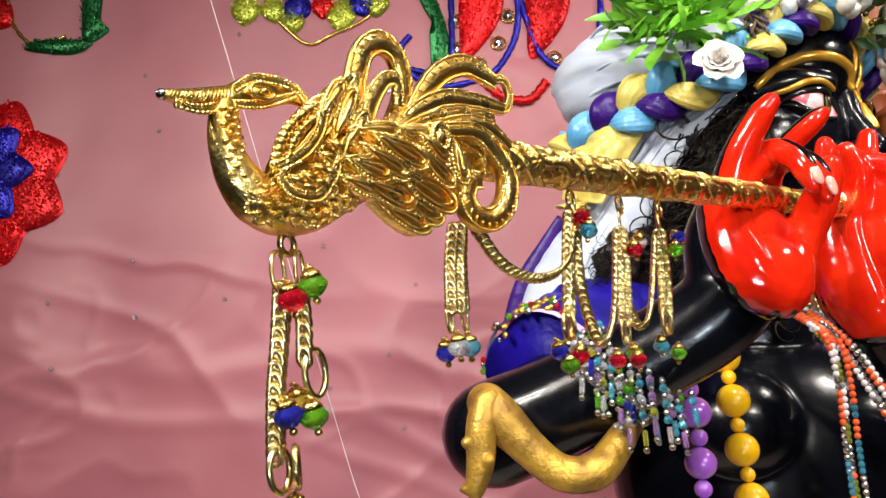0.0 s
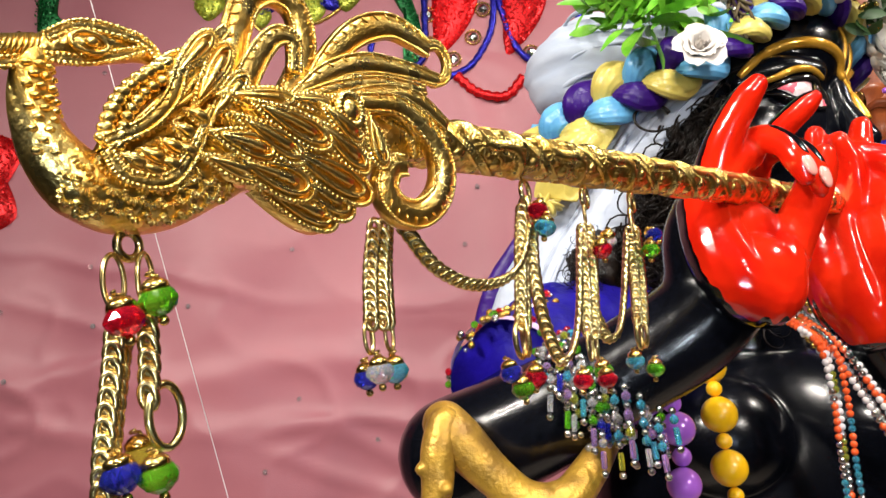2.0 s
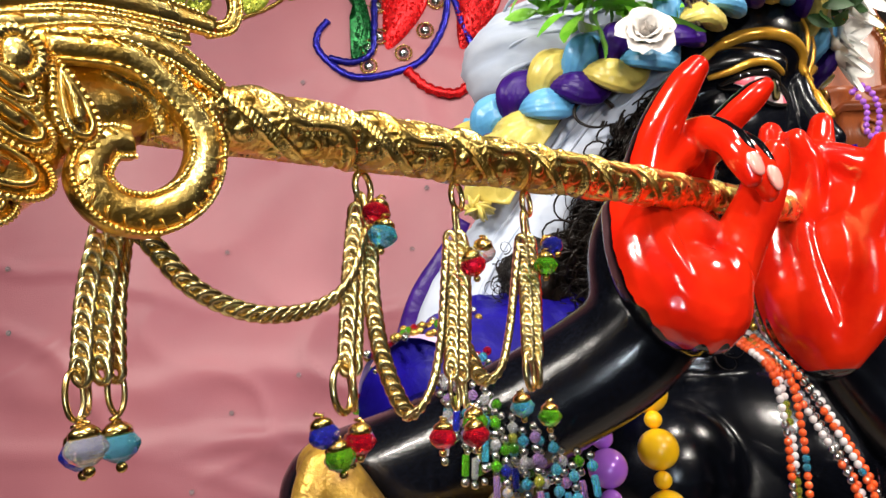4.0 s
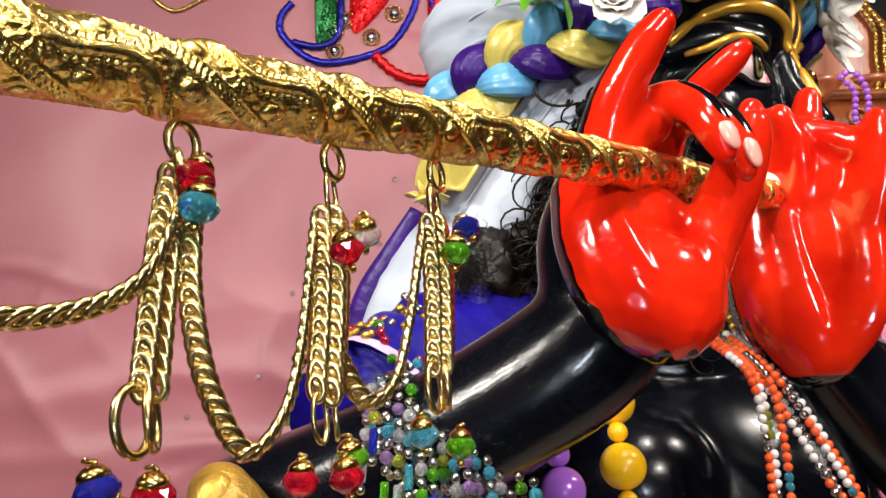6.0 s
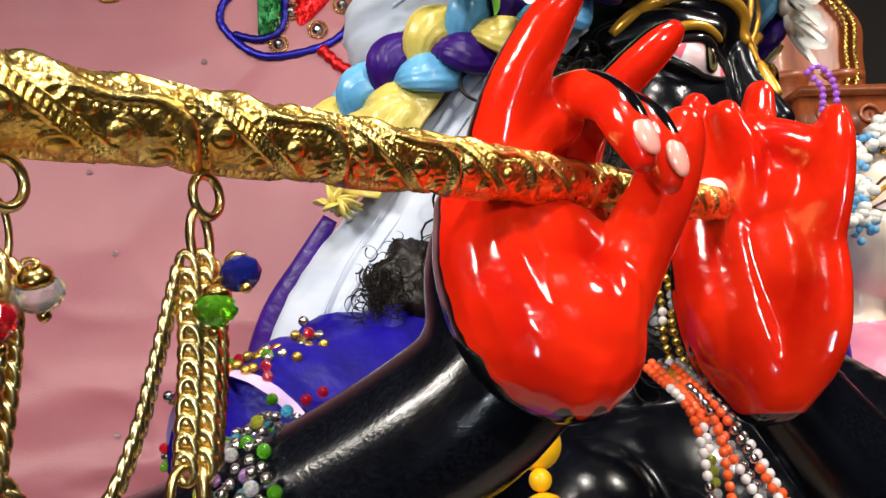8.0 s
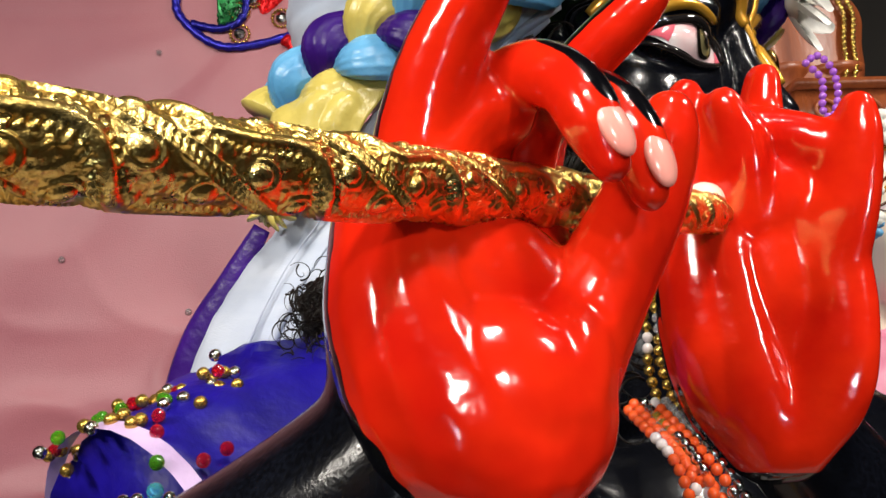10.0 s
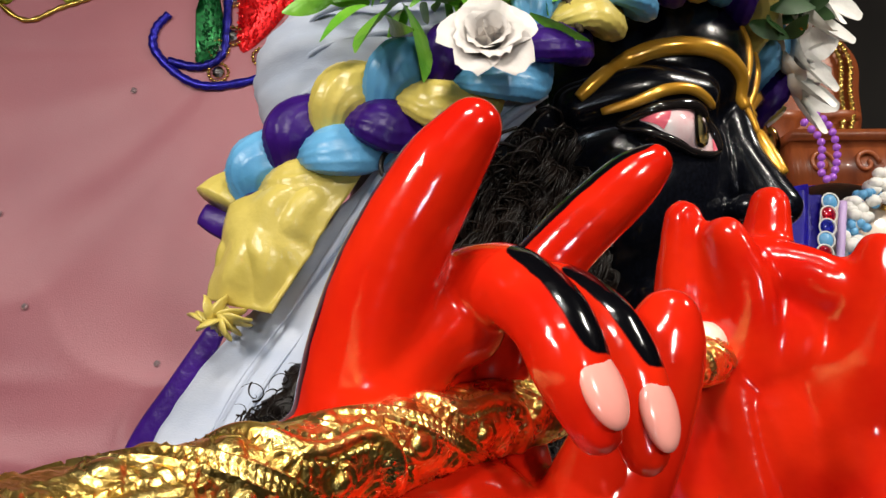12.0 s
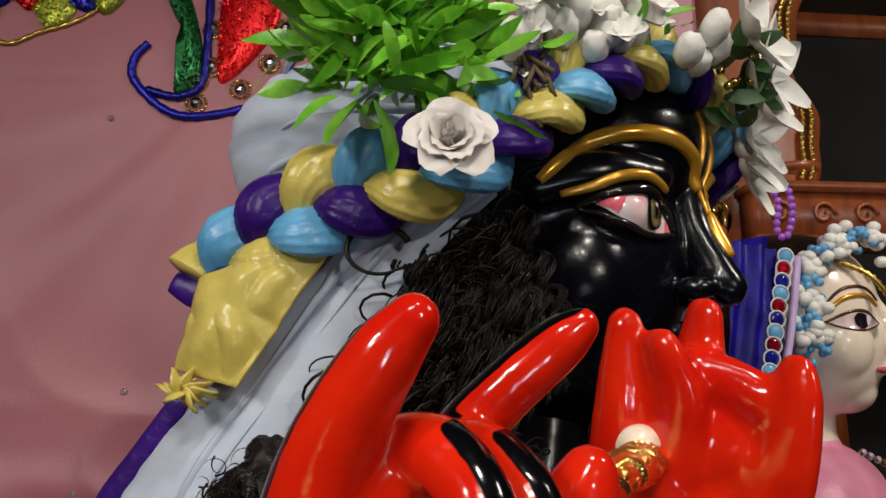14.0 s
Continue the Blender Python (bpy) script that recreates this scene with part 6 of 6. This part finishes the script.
# gilt jewel at the bridge of the nose, and dark leaves by the lilies
nose_jewel = thing("nose_jewel", "small gilt leaf jewel fixed at the statue's nose", "jewel")
for k, (dx, dz) in enumerate(((0.0, 0.012), (0.006, 0.004), (-0.001, -0.008))):
    part("leaf", ball((0.372 + dx, 0.628, 1.470 + dz), (0.0040, 0.0025, 0.0085), 10, 12, Matrix.Rotation(radians(20 * k - 20), 4, "Y")), WIRE_GOLD, nose_jewel)
part("stud", ball((0.374, 0.626, 1.466), 0.0035, 8, 10), CORAL, nose_jewel, "coral stud")
dark = mesh_of("leaf", *leaf_mesh(0.018, 0.008, 0.2))
dark.materials.append(mat("dark_green_leaf", (0.02, 0.06, 0.012), 0.5, 0, (0.03, 0.09, 0.02), 60))
dark_sprig = thing("dark_sprig", "dark green leaves between the braid and the lilies", "foliage")
for k in range(22):
    c = Vector((0.362 + rf.gauss(0, 0.006), 0.582 + rf.gauss(0, 0.004), 1.532 + rf.gauss(0, 0.012)))
    part("leaf", dark, LEAF, dark_sprig, m=aimed(c, (rf.gauss(0.2, 0.6), -0.6, rf.gauss(0, 0.7)), rf.uniform(0, 6)))
for k in range(7):
    part("gold_berry", ball((0.364 + rf.gauss(0, 0.006), 0.572, 1.532 + rf.gauss(0, 0.012)), 0.0022, 6, 8), WIRE_GOLD, dark_sprig, "gold berry")

# ---- wooden throne frame and the ivory statue beyond ----
throne = thing("throne_frame", "carved red-brown wooden throne frame with gilt beading", "throne")
wave = lambda z: 0.012 * math.sin((z - 1.62) * 34) + 0.004 * math.sin((z - 1.6) * 80)
zs = np.linspace(1.600, 1.95, 90)
v, f = [], []
for z in zs:
    e = 0.676 + wave(z)
    for x, y in ((0.520, 1.000), (e - 0.016, 0.992), (e - 0.004, 0.998), (e, 1.012), (e - 0.002, 1.04), (0.520, 1.04)):
        v.append((x, y, z))
for j in range(len(zs) - 1):
    for i in range(6):
        a, b = j * 6 + i, j * 6 + (i + 1) % 6
        f.append((a, b, b + 6, a + 6))
f += [tuple(range(5, -1, -1)), tuple(len(v) - 6 + i for i in range(6))]
part("scrolled_board", (v, f), WOOD, throne)
for off in (0.020, 0.030):
    bead_line = [(0.676 + wave(z) - off, 0.988, z) for z in np.linspace(1.615, 1.95, 200)]
    part("gilt_beading", tube(bead_line, lambda t: 0.0026 * (1 + 0.35 * math.sin(t * 200 * 1.6)), 6), GOLD_BEAD, throne, "gilt beading")
part("baluster", lathe([(0.030, 1.300), (0.030, 1.560), (0.024, 1.566), (0.030, 1.572), (0.016, 1.580), (0.026, 1.592), (0.032, 1.602), (0.026, 1.612), (0.014, 1.620), (0.030, 1.627), (0.034, 1.634)], 28, (0.650, 1.015, 0)), WOOD, throne)
part("baluster", lathe([(0.030, 1.300), (0.030, 1.560), (0.020, 1.572), (0.026, 1.592), (0.020, 1.612), (0.030, 1.627), (0.034, 1.634)], 28, (0.592, 1.015, 0)), WOOD, throne)
part("post", box((0.520, 0.99, 0.55), (0.700, 1.04, 1.30)), WOOD, throne)
frieze = thing("carved_rail", "carved red-brown wooden rail with scroll pattern", "rail")
part("board", box((0.575, 0.955, 1.545), (1.25, 0.985, 1.592)), WOOD, frieze)
part("moulding", box((0.572, 0.945, 1.592), (1.25, 0.988, 1.600)), WOOD, frieze)
part("moulding", box((0.572, 0.945, 1.536), (1.25, 0.988, 1.545)), WOOD, frieze)
for k in range(14):
    x = 0.60 + 0.045 * k
    s = [(x + 0.013 * math.cos(g) * (1 - g / 9), 0.952, 1.5685 + 0.013 * math.sin(g) * (1 - g / 9)) for g in np.linspace(0, 7, 24)]
    part("scroll", tube(s, 0.0024, 6), WOOD, frieze)
for x in (0.60, 0.92, 1.22):
    part("upright", box((x, 0.955, 0.55), (x + 0.025, 0.98, 1.536)), WOOD, frieze)
tagged(part("dark_panel", box((0.62, 1.20, 0.55), (1.60, 1.23, 1.90)), DARK_PANEL), "dark grey panel behind the throne", "panel", kind="structure")
tagged(part("panel_rail", box((0.62, 1.19, 1.90), (1.60, 1.235, 1.93)), WOOD), "brown wooden rail above the dark panel", "rail", kind="structure")

IV = Matrix.Translation((0.594, 0.938, 1.452)) @ Matrix.Rotation(radians(-40), 4, "Z") @ Matrix.Rotation(radians(4), 4, "X")
iv_clay = [ball((-0.004, 0, 0.016), (0.076, 0.066, 0.074), 40, 56), ball((0.016, 0, -0.014), (0.058, 0.054, 0.066), 40, 56), ball((0.036, 0, -0.056), (0.026, 0.026, 0.022), 24, 32),
           ball((0.036, -0.028, -0.018), (0.030, 0.026, 0.032), 24, 32), ball((0.036, 0.028, -0.018), (0.030, 0.026, 0.032), 24, 32),
           limb([(0.066, 0, 0.020, 0.007), (0.076, 0, 0.002, 0.0075), (0.084, 0, -0.016, 0.008)]), limb([(0.064, -0.012, -0.040, 0.005), (0.073, 0, -0.039, 0.0055), (0.064, 0.012, -0.040, 0.005)]),
           limb([(0.0, 0, -0.05, 0.030), (-0.004, 0, -0.10, 0.030), (-0.01, 0, -0.14, 0.05)]), ball((-0.01, 0, -0.27), (0.075, 0.10, 0.15), 30, 40), ball((0.0, 0, -0.165), (0.065, 0.095, 0.065), 30, 40), ball((-0.01, 0, -0.60), (0.11, 0.13, 0.31), 30, 40)]
iv_me = melt(join(*iv_clay), 0.0022, 8)
iv, ifc, ice, ino = arrays(iv_me)
IV_TREE = BVHTree.FromPolygons([tuple(p) for p in iv], ifc)


def on_ivory(az, z, out=0.0006):
    d = Vector((math.cos(radians(az)), math.sin(radians(az)), 0))
    hit = IV_TREE.ray_cast(Vector((0, 0, z)) + d * 0.3, -d)
    return np.array(hit[0] + d * out) if hit[0] is not None else np.array((0.05, 0, z))


def ivory_line(pts, width, out=0.0003):
    line = [on_ivory(q[0], q[1], out) for q in curve([(a, z, 0) for a, z in pts], 8)]
    return tube(line, lambda t: width * (0.35 + 0.65 * math.sin(math.pi * min(1, 0.04 + t * 0.92)) ** 0.5), 8)


def ivory_patch(top, bottom, out):
    a, b = curve([(p, q, 0) for p, q in top], 6), curve([(p, q, 0) for p, q in bottom], 6)
    v, f = [], []
    for p, q in zip(a, b):
        for k in range(5):
            w = p + (q - p) * k / 4
            v.append(on_ivory(w[0], w[1], out))
    for i in range(len(a) - 1):
        for k in range(4):
            g = i * 5 + k
            f.append((g, g + 1, g + 6, g + 5))
    return v, f


iv_paint = np.where(((ice[:, 0] < -0.006) | (ice[:, 2] > 0.058 + 0.25 * ice[:, 0])) & (ice[:, 2] > -0.075), 1, 0)
iv_paint = np.where(ice[:, 2] < -0.100, 2, iv_paint)
iv_bodies = [([tuple(IV @ Vector(p)) for p in iv], ifc, iv_paint)]
for s in (-1, 1):
    for shape, number in (
            (ivory_line([(s * 10, 0.020), (s * 24, 0.031), (s * 44, 0.030), (s * 62, 0.014)], 0.0016), 3), (ivory_line([(s * 12, 0.015), (s * 26, 0.024), (s * 44, 0.022), (s * 60, 0.009)], 0.0024), 4),
            (ivory_patch([(s * 14, 0.000), (s * 26, 0.009), (s * 40, 0.009), (s * 56, 0.003)], [(s * 14, -0.001), (s * 26, -0.004), (s * 40, -0.004), (s * 56, 0.002)], 0.0008), 5),
            (ivory_line([(s * 13, 0.000), (s * 26, 0.010), (s * 40, 0.0105), (s * 60, 0.002)], 0.0016), 3), (ivory_line([(s * 13, -0.001), (s * 26, -0.005), (s * 40, -0.005), (s * 58, 0.002)], 0.0010), 3),
            (ivory_patch([(s * 27, 0.007), (s * 31, 0.009), (s * 35, 0.009), (s * 38, 0.006)], [(s * 27, -0.002), (s * 31, -0.004), (s * 35, -0.004), (s * 38, -0.001)], 0.0016), 6)):
        iv_bodies.append(([tuple(IV @ Vector(p)) for p in shape[0]], shape[1], [number] * len(shape[1])))
iv_bodies.append(([tuple(IV @ Vector(p)) for p in ivory_line([(-18, -0.039), (0, -0.041), (18, -0.039)], 0.0032)[0]], ivory_line([(-18, -0.039), (0, -0.041), (18, -0.039)], 0.0032)[1], [7] * len(ivory_line([(-18, -0.039), (0, -0.041), (18, -0.039)], 0.0032)[1])))
statue("ivory_statue", iv_bodies, (IVORY, HAIR, PINK_DRESS, BROWN_PAINT, FACE_GOLD, EYE_WHITE, EYE_DARK, LIP), "ivory-coloured marble statue with painted eyes and pink dress")

veil = thing("blue_veil", "royal blue veil with scalloped bead trim behind the ivory statue", "veil", Matrix.Translation((0, 0.04, 0)))
vs_ = sheet(((0.490, 0.80, 1.512), (0.60, 0.93, 1.55), (0.60, 0.93, 1.22), (0.50, 0.78, 1.25)), 0.012, ripple=0.004, freq=30)
part("silk", vs_, ROYAL_BLUE, veil)
v2 = sheet(((0.490, 0.80, 1.512), (0.538, 0.815, 1.506), (0.510, 0.80, 1.36), (0.455, 0.78, 1.34)), 0.008, ripple=0.003, freq=40)
part("front_fold", v2, ROYAL_BLUE, veil)
for k in range(13):
    t = k / 12
    c = (0.534 - 0.036 * t, 0.800 - 0.01 * t, 1.500 - 0.125 * t)
    part("scallop", ball(c, (0.0062, 0.003, 0.0062), 8, 12), (BLUE_SATIN, RUBY, SAPPHIRE)[k % 3], veil)
    part("trim_bead", tube([(c[0] + 0.0068 * math.cos(g), c[1] - 0.001, c[2] + 0.0068 * math.sin(g)) for g in np.linspace(0, 6.28, 14, endpoint=False)], 0.0007, 5, closed=True), PETAL, veil)
part("trim_band", tube(curve([(0.545, 0.800, 1.500), (0.530, 0.795, 1.44), (0.508, 0.79, 1.37)], 8), 0.0032, 8), LILAC, veil, "pale woven band")
garland = thing("bud_garland", "garland of white buds and blue flowers on the ivory statue's hair", "garland", Matrix.Translation((0, 0.04, 0)))
rg = random.Random(71)
gl = curve([(0.640, 0.83, 1.520), (0.610, 0.825, 1.522), (0.580, 0.82, 1.510), (0.562, 0.815, 1.488), (0.556, 0.812, 1.462), (0.556, 0.812, 1.440), (0.560, 0.812, 1.425)], 8)
for i, p in enumerate(gl):
    for q in range(3):
        c = p + np.array((rg.gauss(0, 0.006), rg.gauss(-0.004, 0.003), rg.gauss(0, 0.005)))
        if (i // 5) % 2 == 0:
            part("bud", ball(c, (0.0062, 0.0055, 0.0052), 8, 10), PETAL, garland)
        else:
            part("blue_flower", ball(c, 0.0038, 6, 8), BLUE_SATIN, garland, "sky blue flower")
headpiece = thing("gold_hair_chain", "gold chain with small jewels across the parting", "hair jewel", Matrix.Translation((0, 0.04, 0)))
part("chain", tube(curve([(0.600, 0.835, 1.505), (0.625, 0.826, 1.490), (0.640, 0.823, 1.468)], 10), lambda t: 0.0026 * (1 + 0.3 * math.sin(t * 60)), 8), GOLD_BEAD, headpiece)
part("jewel", ball((0.640, 0.820, 1.462), 0.006, 8, 10), AQUA, headpiece)
bead_string("purple_bead_string", [(0.497, 0.798, 1.550), (0.507, 0.798, 1.556), (0.517, 0.798, 1.545), (0.519, 0.798, 1.525), (0.512, 0.798, 1.506), (0.505, 0.798, 1.512), (0.508, 0.798, 1.535), (0.499, 0.798, 1.548)], 0.0030, PEARL_PURPLE, "looped string of small shiny purple beads")
bead_string("gold_necklace", [(0.575, 0.83, 1.345), (0.590, 0.80, 1.330), (0.615, 0.79, 1.318), (0.65, 0.79, 1.312)], 0.0030, GOLD_BEAD, "gold and jewelled necklace on the pink dress", mix=(GOLD_BEAD, GOLD_BEAD, AQUA, CLEAR))
for k, c in enumerate(((0.600, 0.805, 1.345), (0.632, 0.80, 1.352), (0.612, 0.80, 1.305))):
    top = thing("pink_rose", "pink fabric rose on the pink dress", "flower", aimed(c, (-0.3, -0.9, 0.3)), "pink roses")
    for ring, (n, ln, tilt) in enumerate(((3, 0.6, 15), (5, 1.0, 45))):
        for q in range(n):
            part("petal", moved(petal(0.020 * ln, 0.018 * ln, -0.2 + 0.2 * ring, 0), Matrix.Rotation(2 * math.pi * q / n + ring, 4, "Z") @ Matrix.Rotation(radians(tilt), 4, "X")), PINK_DRESS, top)
